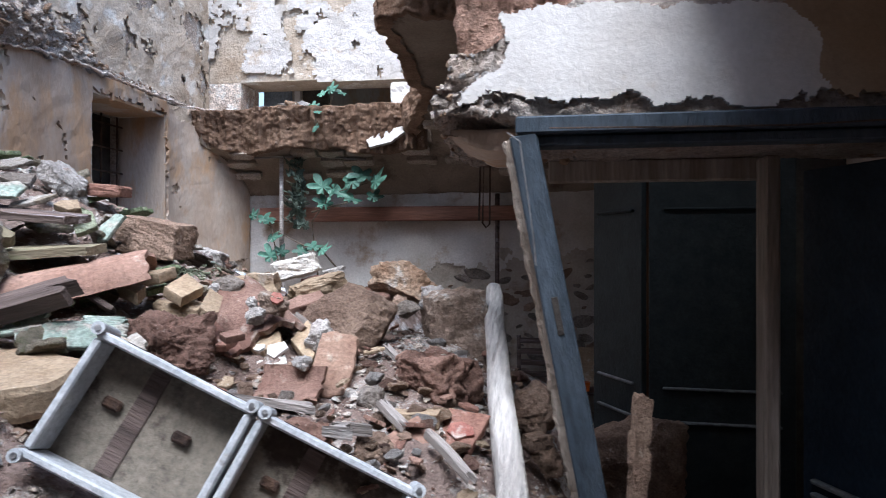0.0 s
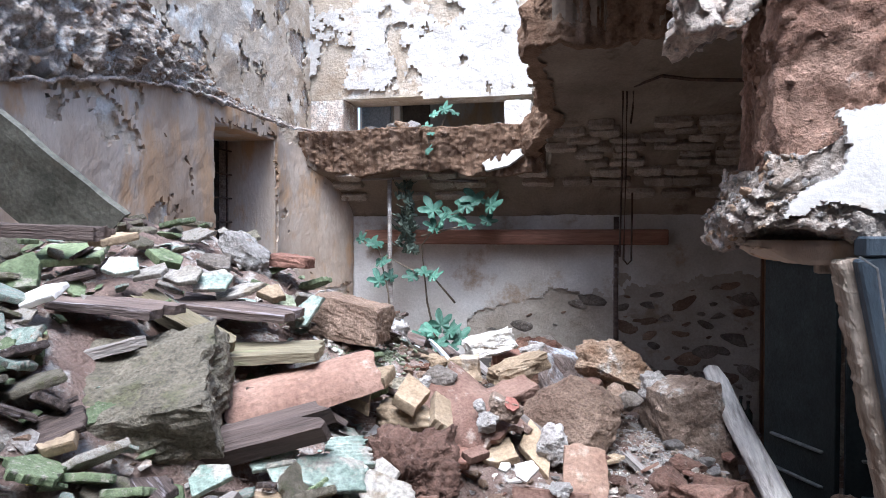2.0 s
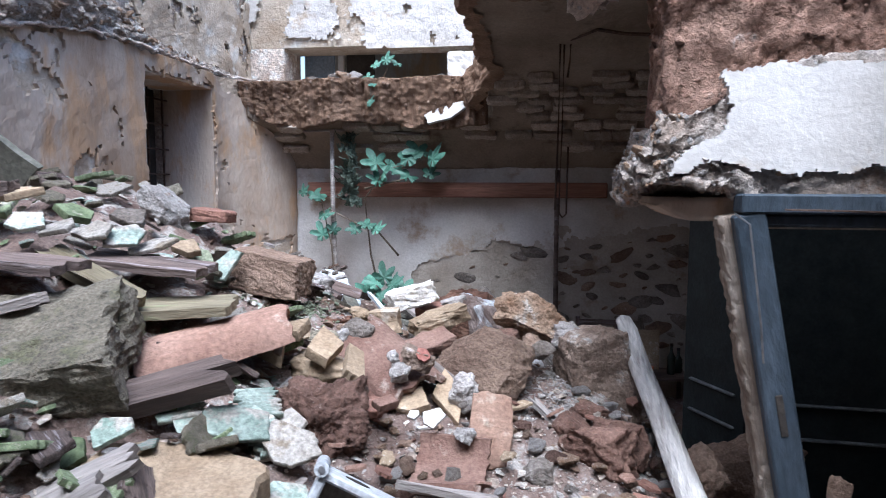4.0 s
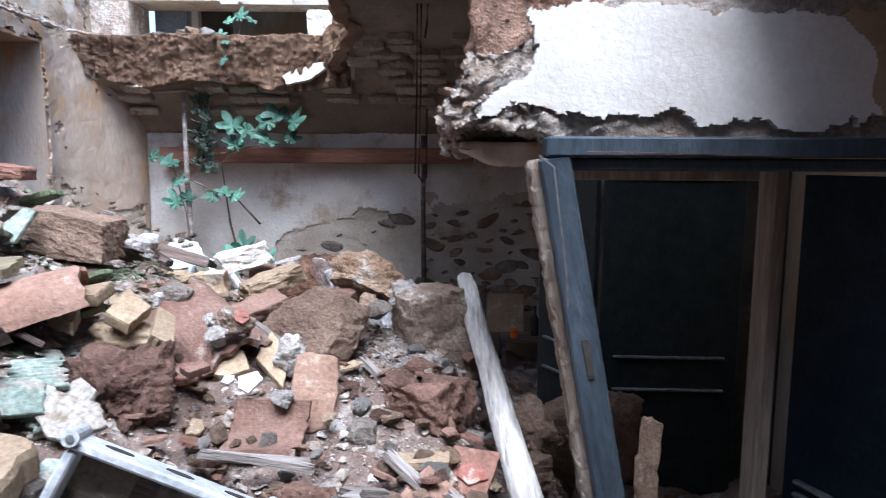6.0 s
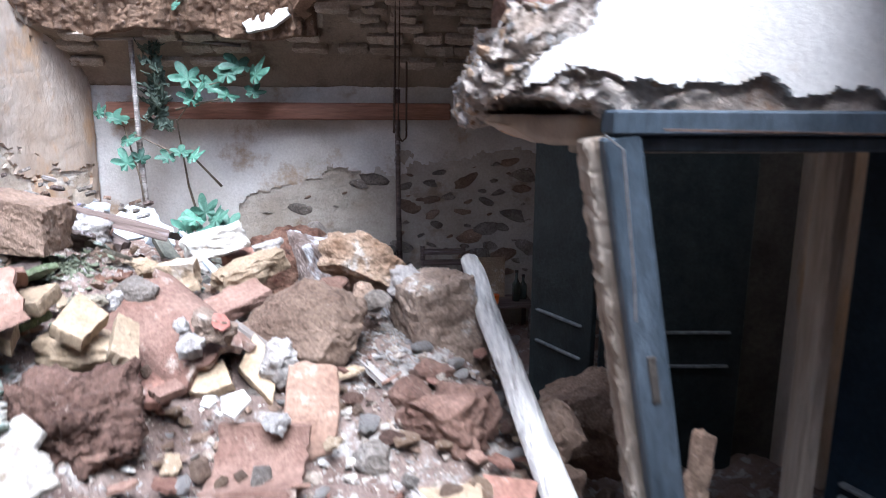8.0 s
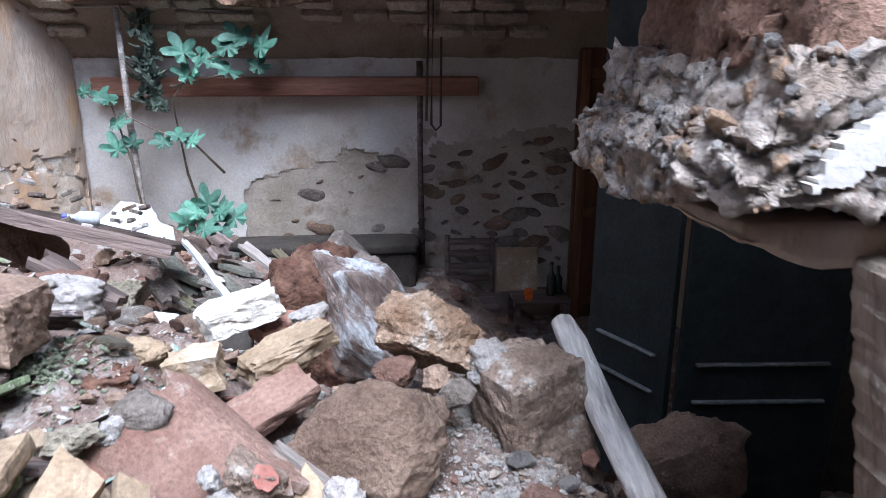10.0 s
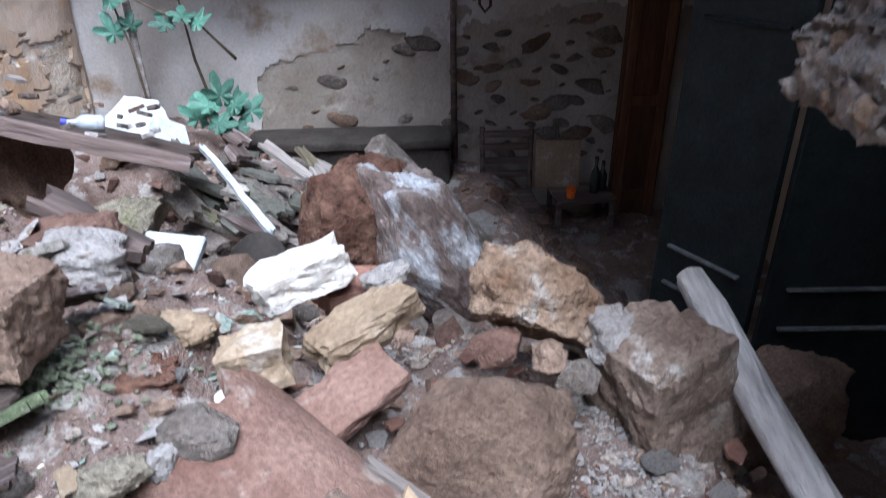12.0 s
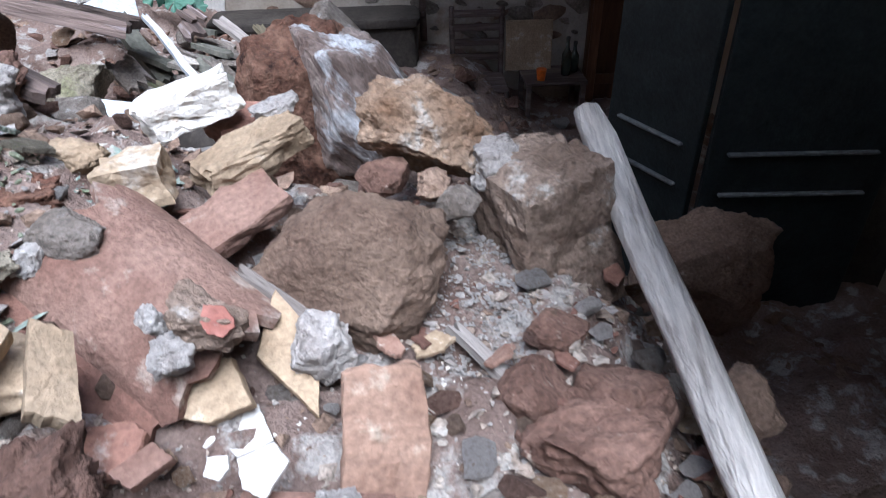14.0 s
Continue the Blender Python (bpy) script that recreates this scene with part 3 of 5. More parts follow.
solid("vault_fill_front", sheet(200, 36, lambda i, j: True, front_face, 0.12, lambda u, v: (0, 1, 0)), M["fill"], Matrix(), "brown earth and mortar of the broken vault edge", "vault", kind="structure", smooth=True)
solid("vault_fill_side", sheet(160, 30, lambda i, j: True, side_face, 0.12, lambda u, v: (1, 0, 0)), M["fill"], Matrix(), "brown earth and mortar of the broken vault side", "vault", kind="structure", smooth=True)
solid("vault_fill", sheet(200, 40, lambda i, j: True, ledge_face, 0.12, lambda u, v: (0, 1, 0)), M["fill"], Matrix(), "brown earth and mortar fill of a broken floor", "vault", kind="structure", smooth=True)


# rubble fill above the scar on the left wall
def fill_place(u, v):
    y = 1.6 + 5.75 * u
    h = 0.1 + 1.0 * smooth(5.9, 3.0, y)
    r = 0.05 * nz((0, y, v * h), 3.5, 33, 4) + 0.03 * nz((0, y, v * h), 13, 34, 4)
    out = 0.16 * (1 - v) * (0.5 + 0.9 * smooth(6.0, 4.0, y)) * (1 - 0.6 * (1 - v) ** 4)
    return (-3.97 + out + r * (0.4 + 0.8 * smooth(6.2, 4.0, y)) * smooth(0.0, 0.1, v + 0.03) * smooth(1.0, 0.7, v) + 0.3 * smooth(6.6, 7.35, y) * (1 - v), y, arc_top(y) + h * v)


solid("rubble_fill", roughen(sheet(360, 64, lambda i, j: True, fill_place, 0.1, lambda u, v: (-1, 0, 0)), 0.03, 0.014, None, 9), M["rubble"], Matrix(), "stones and crumbling mortar left from a fallen vault", "wall", kind="structure", smooth=True)

# thin curled lip of plaster along the scar
lip = []
for k in range(90):
    y = 3.2 + 4.15 * k / 89
    lip.append((-3.86 + 0.02 * nz((0, y, 0), 6, 44, 3) + 0.42 * smooth(6.5, 7.35, y), y, arc_top(y) + 0.01 + 0.035 * nz((0, y, 0), 7, 45, 4)))
solid("trim", tube(lip, [0.006 + 0.018 * abs(nz((0, p[1], 0), 11, 46, 4)) for p in lip], 7, 4, 0.5), M["lime"], Matrix(), "ragged plaster lip along the vault scar", "trim", kind="structure", smooth=True)

# the wall over the doorway: thick, broken off to the left
def lump(x0, x1, y0, y1, z0, z1, cell, seed, amp):
    b = bmesh.new()
    nx, ny, n_z = (max(2, int((q - p) / cell)) for p, q in ((x0, x1), (y0, y1), (z0, z1)))
    grid = {}

    def vert(i, j, k):
        if (i, j, k) not in grid:
            p = Vector((x0 + (x1 - x0) * i / nx, y0 + (y1 - y0) * j / ny, z0 + (z1 - z0) * k / n_z))
            grid[i, j, k] = b.verts.new(amp(p, seed))
        return grid[i, j, k]

    for i in range(nx):
        for j in range(ny):
            for k, f_ in ((0, True), (n_z, False)):
                q = (vert(i, j, k), vert(i + 1, j, k), vert(i + 1, j + 1, k), vert(i, j + 1, k))
                b.faces.new(q[::-1] if f_ else q)
    for i in range(nx):
        for k in range(n_z):
            for j, f_ in ((0, False), (ny, True)):
                q = (vert(i, j, k), vert(i + 1, j, k), vert(i + 1, j, k + 1), vert(i, j, k + 1))
                b.faces.new(q[::-1] if f_ else q)
    for j in range(ny):
        for k in range(n_z):
            for i, f_ in ((0, True), (nx, False)):
                q = (vert(i, j, k), vert(i, j + 1, k), vert(i, j + 1, k + 1), vert(i, j, k + 1))
                b.faces.new(q[::-1] if f_ else q)
    return b


def chunk_amp(p, seed):
    """Rough towards the broken end, calm inside the wall."""
    wild = smooth(0.3, -0.1, p.x) if p.z < 2.3 else 1.0
    n1 = Vector((nz(p, 4, seed, 5), nz(p, 4, seed + 1, 5), nz(p, 4, seed + 2, 5)))
    n2 = Vector((nz(p, 15, seed + 3, 4), nz(p, 15, seed + 4, 4), nz(p, 15, seed + 5, 4)))
    n3 = Vector((nz(p, 45, seed + 6, 3), nz(p, 45, seed + 7, 3), nz(p, 45, seed + 8, 3)))
    q = p + (n1 * 0.028 + n2 * 0.014 + n3 * 0.006) * (0.3 + 0.7 * wild)
    if seed == 9:
        q.x += (0.06 * smooth(2.3, 2.9, p.y) + 0.06) * smooth(0.5, -0.3, p.x)
        q.z -= 0.17 * smooth(0.05, -0.3, p.x) * smooth(2.45, 2.28, p.z)
    else:
        q.x += 0.06 * smooth(1.95, 2.3, p.z) * smooth(0.4, -0.3, p.x)
        q.z -= 0.17 * smooth(0.05, -0.3, p.x) * smooth(1.95, 2.28, p.z)
        q.z += 0.06 * smooth(0.1, -0.35, p.x) * smooth(2.0, 1.88, p.z) * smooth(2.6, 2.3, p.y)
    return q


WL = "jagged end of a thick stone wall with crumbling lime mortar"
solid("wall_doorway", roughen(lump(-0.38, 2.0, 2.176, 2.93, 1.87, 2.3, 0.0105, 5, chunk_amp), 0.016, 0.01, lambda c: smooth(0.25, -0.1, c.x) + 0.15, 3), M["lime"], Matrix(), WL, "wall", kind="structure", smooth=True)
solid("wall_doorway_top", roughen(lump(-0.37, 2.0, 2.2, 2.9, 2.27, 3.4, 0.014, 9, chunk_amp), 0.03, 0.012, None, 5), M["redcore"], Matrix(), "crumbling red earth and stone of a broken wall", "wall", kind="structure", smooth=True)
solid("wall_doorway_clump", roughen(rock(0.34, 0.5, 0.34, 77, 0.3, 5), 0.035, 0.012, None, 7), M["lime"], pose(-0.42, 2.5, 2.68), "clump of lime mortar hanging on the broken wall", "wall", kind="structure", smooth=True)


def lintel_place(u, v):
    x, z = -0.3 + 2.2 * u, 1.93 + 0.36 * v
    return (x, 2.15 + 0.003 * nz((x, 0, z), 4, 111, 3), z)


def lintel_keep(i, j):
    x, y, z = lintel_place((i + 0.5) / 330, (j + 0.5) / 56)
    w = 0.05 * nz((x, 0, z), 6, 9, 4)
    left_edge = -0.26 + 0.12 * smooth(2.0, 2.12, z) + w
    low = 1.975 + w * 0.8 - 0.03 * smooth(0.5, 0.6, x)
    return x > left_edge and z > low and z < 2.262 + w * 0.6


def lintel_white(i, j):
    x, y, z = lintel_place((i + 0.5) / 330, (j + 0.5) / 56)
    return lintel_keep(i, j) and x < 0.72 + 0.9 * nz((x, 0, z), 1.6, 13, 4) * 0.35 - 0.35 * (z - 2.1)


# right end of the band, where warm shade is painted in as ochre
def lintel_shaded(i, j):
    return lintel_keep(i, j) and not lintel_white(i, j)


facing(330, 56, 0, lintel_place, lambda u, v: (0, 1, 0), M["plaster"], "plaster_lintel", "smooth white plaster band with a ragged broken edge", lintel_white, 0.03)
facing(330, 56, 0, lintel_place, lambda u, v: (0, 1, 0), M["shaded_ochre_plaster"], "plaster_lintel_ochre", "plaster band over the doorway, browned for the warm shade on it", lintel_shaded, 0.03)

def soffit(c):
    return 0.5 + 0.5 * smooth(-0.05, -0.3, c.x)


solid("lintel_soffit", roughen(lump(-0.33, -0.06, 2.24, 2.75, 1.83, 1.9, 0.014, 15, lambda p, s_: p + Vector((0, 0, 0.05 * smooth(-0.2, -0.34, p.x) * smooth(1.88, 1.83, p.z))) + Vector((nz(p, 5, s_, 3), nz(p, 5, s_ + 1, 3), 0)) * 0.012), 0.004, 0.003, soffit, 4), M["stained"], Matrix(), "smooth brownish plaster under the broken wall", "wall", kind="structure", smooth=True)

# plain walls that close the place
wall_core("wall_right", 0.3, 9.6, 6.0, (1.95, 3.0, 2.4), M["stained"], "plain dim plaster wall")
wall_core("wall_back", 6.3, 0.3, 6.4, (-0.9, -1.75, 2.6), M["stained"], "plain plaster wall")
wall_core("wall_beyond", 6.3, 0.2, 3.6, (-0.9, 9.4, 4.4), M["stained"], "dim plaster wall of the room beyond")
wall_core("wall_upper_right", 0.25, 2.6, 2.6, (-0.9, 8.7, 4.6), M["stained"], "dim partition of the room beyond")
# pier plaster coloured near black to give the dark of the doorway
wall_core("wall_doorway_side", 0.5, 0.75, 2.5, (1.75, 2.58, 0.7), M["dark"], "plaster pier beside the doorway, coloured dark for the shade there")
# added slab, placed so its shadow falls across the plaster band's right end
solid("ceiling", box(2.2, 4.4, 0.2), M["vault"], pose(1.47, 0.2, 2.68), "added overhead slab that shades the right of the doorway wall", "ceiling", kind="structure")
# added slab above the vault that blocks the sky from the dark doors
solid("ceiling_vault", box(3.2, 4.6, 0.2), M["vault"], pose(0.5, 5.1, 3.85), "added overhead slab that keeps sky light off the doors", "ceiling", kind="structure")
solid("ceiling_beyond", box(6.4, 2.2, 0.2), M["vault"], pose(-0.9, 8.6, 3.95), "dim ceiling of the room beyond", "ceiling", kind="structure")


# ---- things ----
ROCK = "stones of the collapsed wall"
BRICKS = "bricks of the collapsed wall"
TILES = "broken tiles in the rubble"
BOARDS = "broken boards in the rubble"


def put_rock(x, y, z, sx, sy, sz, material, label, seed, rx=0, ry=0, rz=0, amp=0.22, sub=5, boxy=0.45, name="stone"):
    return solid(name, rock(sx, sy, sz, seed, amp, sub, boxy), M[material], pose(x, y, z, rx, ry, rz), label, "stone", ROCK, smooth=True)


def put_block(x, y, z, sx, sy, sz, material, label, seed, rx=0, ry=0, rz=0, amp=0.012, name="brick", cat="brick"):
    return solid(name, rough_box(sx, sy, sz, seed, amp), M[material], pose(x, y, z, rx, ry, rz), label, cat, {"brick": BRICKS, "tile fragment": TILES}.get(cat, ""))


def put_shard(x, y, z, w, d, th, material, label, seed, rx=0, ry=0, rz=0, curve=0.0, name="tile_fragment", cat="tile fragment", n=6):
    return solid(name, shard(w, d, th, seed, n, curve), M[material], pose(x, y, z, rx, ry, rz), label, cat, TILES if cat == "tile fragment" else "")


def put_plank(x, y, z, length, w, th, material, label, seed, rx=0, ry=0, rz=0, name="plank", cat="plank", ragged=0.04):
    return solid(name, plank(length, w, th, seed, ragged), M[material], pose(x, y, z, rx, ry, rz), label, cat, BOARDS)


# boulders and stones on the crest
put_rock(-0.89, 2.92, 1.15, 0.46, 0.38, 0.4, "brown_stone", "large reddish brown boulder half sunk in rubble", 11, ry=14, rz=20, boxy=0.12, amp=0.1, sub=6)
put_rock(-0.725, 3.25, 1.33, 0.37, 0.26, 0.24, "ochre_stone", "ochre-brown lumpy stone on the rubble crest", 12, ry=6, rz=-6, boxy=0.3, amp=0.22, sub=6)
put_block(-0.42, 3.1, 1.1, 0.27, 0.26, 0.4, "limed_block", "brown and grey stone block with lime mortar", 13, rx=-6, ry=-8, rz=24, amp=0.018, name="stone_block", cat="block")
put_rock(-0.53, 3.14, 1.27, 0.15, 0.14, 0.12, "lime_stone", "white lime mortar cap on a stone block", 113, rz=20, boxy=0.4)
put_rock(-0.36, 2.6, 0.99, 0.19, 0.2, 0.24, "red_stone", "rounded red-brown stone beside a bleached log", 14, ry=-10, rz=40, boxy=0.3, amp=0.12)
put_rock(-0.52, 2.62, 1.0, 0.16, 0.16, 0.19, "red_stone", "small rounded red stone in rubble", 15, ry=-18, boxy=0.3, amp=0.12)
put_rock(-0.45, 2.78, 1.05, 0.16, 0.12, 0.08, "red_stone", "flat red stone lying below a block", 114, ry=20, rz=-20, boxy=0.4, amp=0.15)
put_rock(-1.4, 2.3, 1.1, 0.34, 0.28, 0.34, "red_stone", "crumbling dark red clod of earth mortar", 16, rz=15, amp=0.3, sub=6)
put_rock(-1.395, 2.81, 1.335, 0.16, 0.11, 0.1, "grey_stone", "grey-brown stone lying on a terracotta tile", 17, ry=12, rz=-10, boxy=0.2, amp=0.12)
put_rock(-1.12, 2.61, 1.275, 0.13, 0.1, 0.1, "limed_block", "mortar-stuck stone with a red paint smear", 18, ry=14, rz=-20)
put_shard(-1.085, 2.575, 1.3, 0.06, 0.05, 0.012, "red_paint", "flake of red-painted plaster on a stone", 118, rx=48, ry=16, n=7, name="plaster_flake", cat="plaster flake")
put_rock(-0.94, 2.69, 1.12, 0.12, 0.12, 0.17, "lime_stone", "white lime-crusted stone in rubble", 19, ry=16, rz=20, boxy=0.3)
put_rock(-1.21, 2.615, 1.275, 0.052, 0.055, 0.055, "lime_stone", "small lump of white lime mortar", 23)
put_rock(-1.178, 2.575, 1.228, 0.09, 0.075, 0.07, "lime_stone", "small lump of white lime mortar", 24)
put_rock(-1.47, 2.76, 1.31, 0.07, 0.07, 0.08, "lime_stone", "lump of grey lime mortar beside a tile", 25)
put_rock(-1.53, 2.72, 1.32, 0.11, 0.09, 0.08, "moss_block", "mossy green-grey stone in rubble", 26)
put_rock(-0.815, 3.15, 1.25, 0.13, 0.12, 0.09, "red_stone", "rounded brown stone wedged under a boulder", 27, boxy=0.2, amp=0.12)
put_rock(-0.648, 3.05, 1.22, 0.11, 0.1, 0.085, "grey_stone", "round grey pebble wedged between stones", 28, boxy=0.1, amp=0.1)
put_rock(-0.7, 3.1, 1.24, 0.09, 0.1, 0.08, "brown_stone", "small rounded stone wedged under the crest", 29, boxy=0.2)
put_rock(-2.35, 3.0, 1.8, 0.28, 0.2, 0.19, "lime_stone", "pale lime-washed stone with green stains", 20, ry=26)
put_rock(0.44, 4.0, 0.27, 0.62, 0.42, 0.68, "brown_stone", "big brown boulder in front of dark doors", 21, ry=12, boxy=0.45, amp=0.14, sub=6)
put_rock(-1.18, 4.62, 0.87, 0.58, 0.5, 1.04, "redrock", "huge red-brown boulder standing in the room", 22, ry=6, rz=20, boxy=0.65, amp=0.12, sub=6)
put_rock(-0.97, 4.5, 0.86, 0.5, 0.42, 1.05, "streaked", "huge grey boulder streaked with white lime", 30, ry=-28, rz=10, boxy=0.5, amp=0.12, sub=6)
put_block(-0.86, 4.98, 0.84, 0.13, 0.3, 0.86, "grey_stone", "grey stone slab leaning behind a boulder", 47, ry=-42, amp=0.02, name="stone_slab", cat="slab")
put_rock(-1.645, 3.15, 1.36, 0.17, 0.12, 0.1, "brown_stone", "brown squared stone in lime dust", 48, rz=10, boxy=0.7, amp=0.1)
put_rock(-1.517, 3.15, 1.33, 0.13, 0.1, 0.07, "yellow_brick", "buff stone in lime dust", 115, rz=-10, boxy=0.5)
put_rock(-1.57, 2.98, 1.32, 0.18, 0.12, 0.08, "redrock", "crumbled clod of red earth", 116, amp=0.35)
put_rock(-1.77, 3.3, 1.44, 0.22, 0.16, 0.14, "lime_stone", "lime-crusted rough stone on rubble", 49)
put_rock(-1.9, 3.5, 1.38, 0.26, 0.18, 0.16, "red_stone", "dark red rough stone on rubble", 50)
put_rock(-0.05, 2.7, 0.86, 0.2, 0.18, 0.2, "brown_stone", "brown crumbling stone beside the leaning door frame", 62, amp=0.25)
put_rock(-0.05, 2.75, 0.66, 0.2, 0.16, 0.2, "brown_stone", "brown stone in shade under a log", 63)
put_rock(-0.53, 2.02, 0.88, 0.13, 0.11, 0.1, "brown_stone", "brown stone chunk in rubble", 64)
put_rock(-0.66, 2.4, 0.94, 0.13, 0.1, 0.11, "grey_stone", "grey-brown squared stone in rubble", 65, boxy=0.6, amp=0.12)
put_rock(-0.43, 2.5, 1.0, 0.3, 0.2, 0.21, "red_stone", "crumbling red earth clod in rubble", 119, amp=0.3)
put_rock(-0.75, 2.0, 0.9, 0.2, 0.15, 0.14, "red_stone", "dark red stone chunk in rubble", 66)
put_block(0.31, 2.42, 0.8, 0.065, 0.04, 0.38, "brown_stone", "buff splinter of broken masonry in the doorway", 67, ry=4, rz=20, amp=0.02, name="stone_splinter", cat="stone")
put_rock(0.36, 2.6, 0.46, 0.3, 0.3, 0.24, "brown_stone", "brown rubble stone in the dark doorway", 117, amp=0.3)

# bricks and blocks
put_block(-2.17, 1.94, 1.4, 0.54, 0.42, 0.23, "moss_block", "large mossy ochre stone block on the rubble", 31, rx=28, ry=-10, rz=20, amp=0.02, name="stone_block", cat="block")
put_block(-1.82, 2.92, 1.55, 0.34, 0.16, 0.17, "brown_stone", "brown brick block with mint plaster on its end", 32, ry=8, rz=-10, name="stone_block", cat="block")
put_block(-2.16, 3.06, 1.79, 0.2, 0.1, 0.06, "terracotta", "reddish broken brick on the heap", 33, ry=4, rz=-8)
put_block(-1.262, 3.24, 1.405, 0.23, 0.11, 0.1, "whitebrick", "white-faced broken brick with plaster", 34, rx=-4, ry=-17, rz=20, amp=0.02)
put_block(-1.13, 3.17, 1.315, 0.28, 0.1, 0.085, "yellow_brick", "yellowish broken brick with mortar on it", 35, rx=6, ry=-17, rz=30, amp=0.022)
put_rock(-1.07, 3.26, 1.385, 0.13, 0.07, 0.05, "lime_stone", "white mortar stuck on a broken brick", 120, ry=-14, rz=26)
put_block(-1.345, 3.03, 1.33, 0.15, 0.12, 0.11, "yellow_brick", "yellow-ochre squared brick in rubble", 36, ry=-6, rz=14, amp=0.014)
put_block(-1.15, 3.02, 1.235, 0.24, 0.13, 0.05, "red_brick", "dusty red terracotta brick slab", 37, rx=12, ry=-16, rz=36)
put_shard(-1.605, 2.4, 1.325, 0.15, 0.1, 0.05, "yellow_brick", "pale yellow brick with a broken edge", 38, rx=14, ry=8, n=3)
put_shard(-1.44, 2.49, 1.335, 0.16, 0.22, 0.045, "yellow_brick", "pale yellow broken brick piece", 39, rx=26, ry=14, rz=20, n=4)
put_shard(-1.33, 2.5, 1.27, 0.12, 0.18, 0.045, "yellow_brick", "pale yellow broken brick slab", 40, rx=28, ry=24, rz=24, n=4)
put_shard(-1.15, 3.33, 1.33, 0.24, 0.14, 0.05, "terracotta", "dusty tile slab lying on the crest", 41, rx=10, ry=-4, rz=10, n=5)
put_block(-0.44, 2.2, 0.93, 0.16, 0.08, 0.06, "yellow_brick", "short ochre brick end in rubble", 42, rz=5)
put_block(-0.05, 2.55, 0.78, 0.1, 0.08, 0.05, "brown_stone", "small brown brick piece in rubble", 43, rz=30)

# tiles
big_tile = solid("tile_fragment", roof_tile(0.42, 0.165, 0.165, 0.026, 51, 130, 0.03), M["red_brick"], pose(-1.27, 2.785, 1.205, 2, 25, -34), "large curved terracotta tile fragment under stones", "tile fragment", TILES, smooth=False)
part("flange", plank(0.43, 0.1, 0.026, 151, 0.03, 0.006), M["terracotta"], big_tile, "darker red clay", at=pose(0.01, -0.195, -0.04, 22, 0, 0))
rim_pts = [(-0.19 + 0.4 * k / 40, -0.245 + 0.012 * nz((k * 0.3, 0, 0), 1, 7, 3), -0.062 + 0.006 * nz((k * 0.2, 1, 0), 1, 8, 3)) for k in range(41)]
part("broken_edge", tube(rim_pts, [0.014 + 0.008 * abs(nz((k * 0.4, 0, 0), 1, 9, 3)) for k in range(41)], 9, 6, 0.4), M["clay_break"], big_tile, "pale orange broken clay", smooth=True)
put_shard(-1.375, 2.92, 1.325, 0.045, 0.1, 0.012, "plaster", "flake of white plaster on a tile", 60, rx=24, ry=10, rz=-38, n=4)
put_block(-0.83, 2.51, 1.05, 0.155, 0.28, 0.04, "buff_tile", "terracotta floor tile standing on its edge", 52, rx=50, ry=8, rz=8, name="tile_fragment", cat="tile fragment")
solid("tile_fragment", roof_tile(0.25, 0.13, 0.12, 0.02, 53, 105, 0.006), M["red_brick"], pose(-0.945, 2.3, 1.02, 208, 0, -4), "dusty red curved tile fragment lying hollow side up", "tile fragment", TILES)
put_shard(-0.43, 2.06, 0.885, 0.22, 0.22, 0.035, "pink_tile", "worn terracotta floor tile on rubble", 54, rx=36, ry=-6, rz=24, n=4)
put_shard(-0.28, 2.24, 0.885, 0.24, 0.2, 0.035, "terracotta", "terracotta floor tile with a bright red patch", 55, rx=34, ry=-6, rz=10, n=4)
put_shard(-0.29, 2.215, 0.897, 0.09, 0.07, 0.012, "red_paint", "bright red paint patch on a floor tile", 121, rx=34, ry=-6, rz=10, n=6, name="paint_patch", cat="paint")
put_shard(-1.13, 2.6, 1.115, 0.16, 0.13, 0.035, "yellow_brick", "yellowish tile fragment with rounded corner", 56, rx=34, rz=-8, n=5)
put_shard(-1.0, 2.7, 1.1, 0.13, 0.25, 0.035, "yellow_brick", "yellowish tile fragment under a stone", 57, rx=36, rz=18, n=4)

put_rock(-1.47, 2.56, 1.22, 0.24, 0.2, 0.14, "yellow_brick", "cream stone slab beside a broken tile", 123, ry=10, boxy=0.5, amp=0.14)
put_shard(-1.015, 2.42, 1.12, 0.1, 0.09, 0.014, "plaster", "pale bluish flake of plaster in rubble", 124, rx=36, n=5, name="plaster_flake", cat="plaster flake")
put_shard(-1.09, 2.42, 1.12, 0.045, 0.045, 0.012, "plaster", "small bluish flake of plaster in rubble", 125, rx=30, n=5, name="plaster_flake", cat="plaster flake")
put_rock(-0.9, 2.36, 1.08, 0.07, 0.06, 0.06, "lime_stone", "white lump of plaster in rubble", 126)
put_shard(-1.19, 2.4, 1.17, 0.1, 0.08, 0.03, "red_brick", "dusty red tile corner in rubble", 127, rx=24, ry=8, n=4)
put_shard(-1.615, 2.53, 1.385, 0.2, 0.15, 0.045, "yellow_brick", "buff stone slab with a broken edge", 58, rx=12, ry=-6, n=4)
put_shard(-1.29, 2.46, 1.13, 0.15, 0.1, 0.03, "terracotta", "dusty red tile piece", 59, rx=15)
put_shard(-1.08, 2.56, 1.05, 0.1, 0.1, 0.014, "plaster", "pale blue-white flake of plaster in rubble", 68, rx=15, n=5, name="plaster_flake", cat="plaster flake")
put_shard(-1.15, 2.55, 1.05, 0.05, 0.05, 0.012, "plaster", "small pale flake of plaster in rubble", 69, rx=15, n=5, name="plaster_flake", cat="plaster flake")
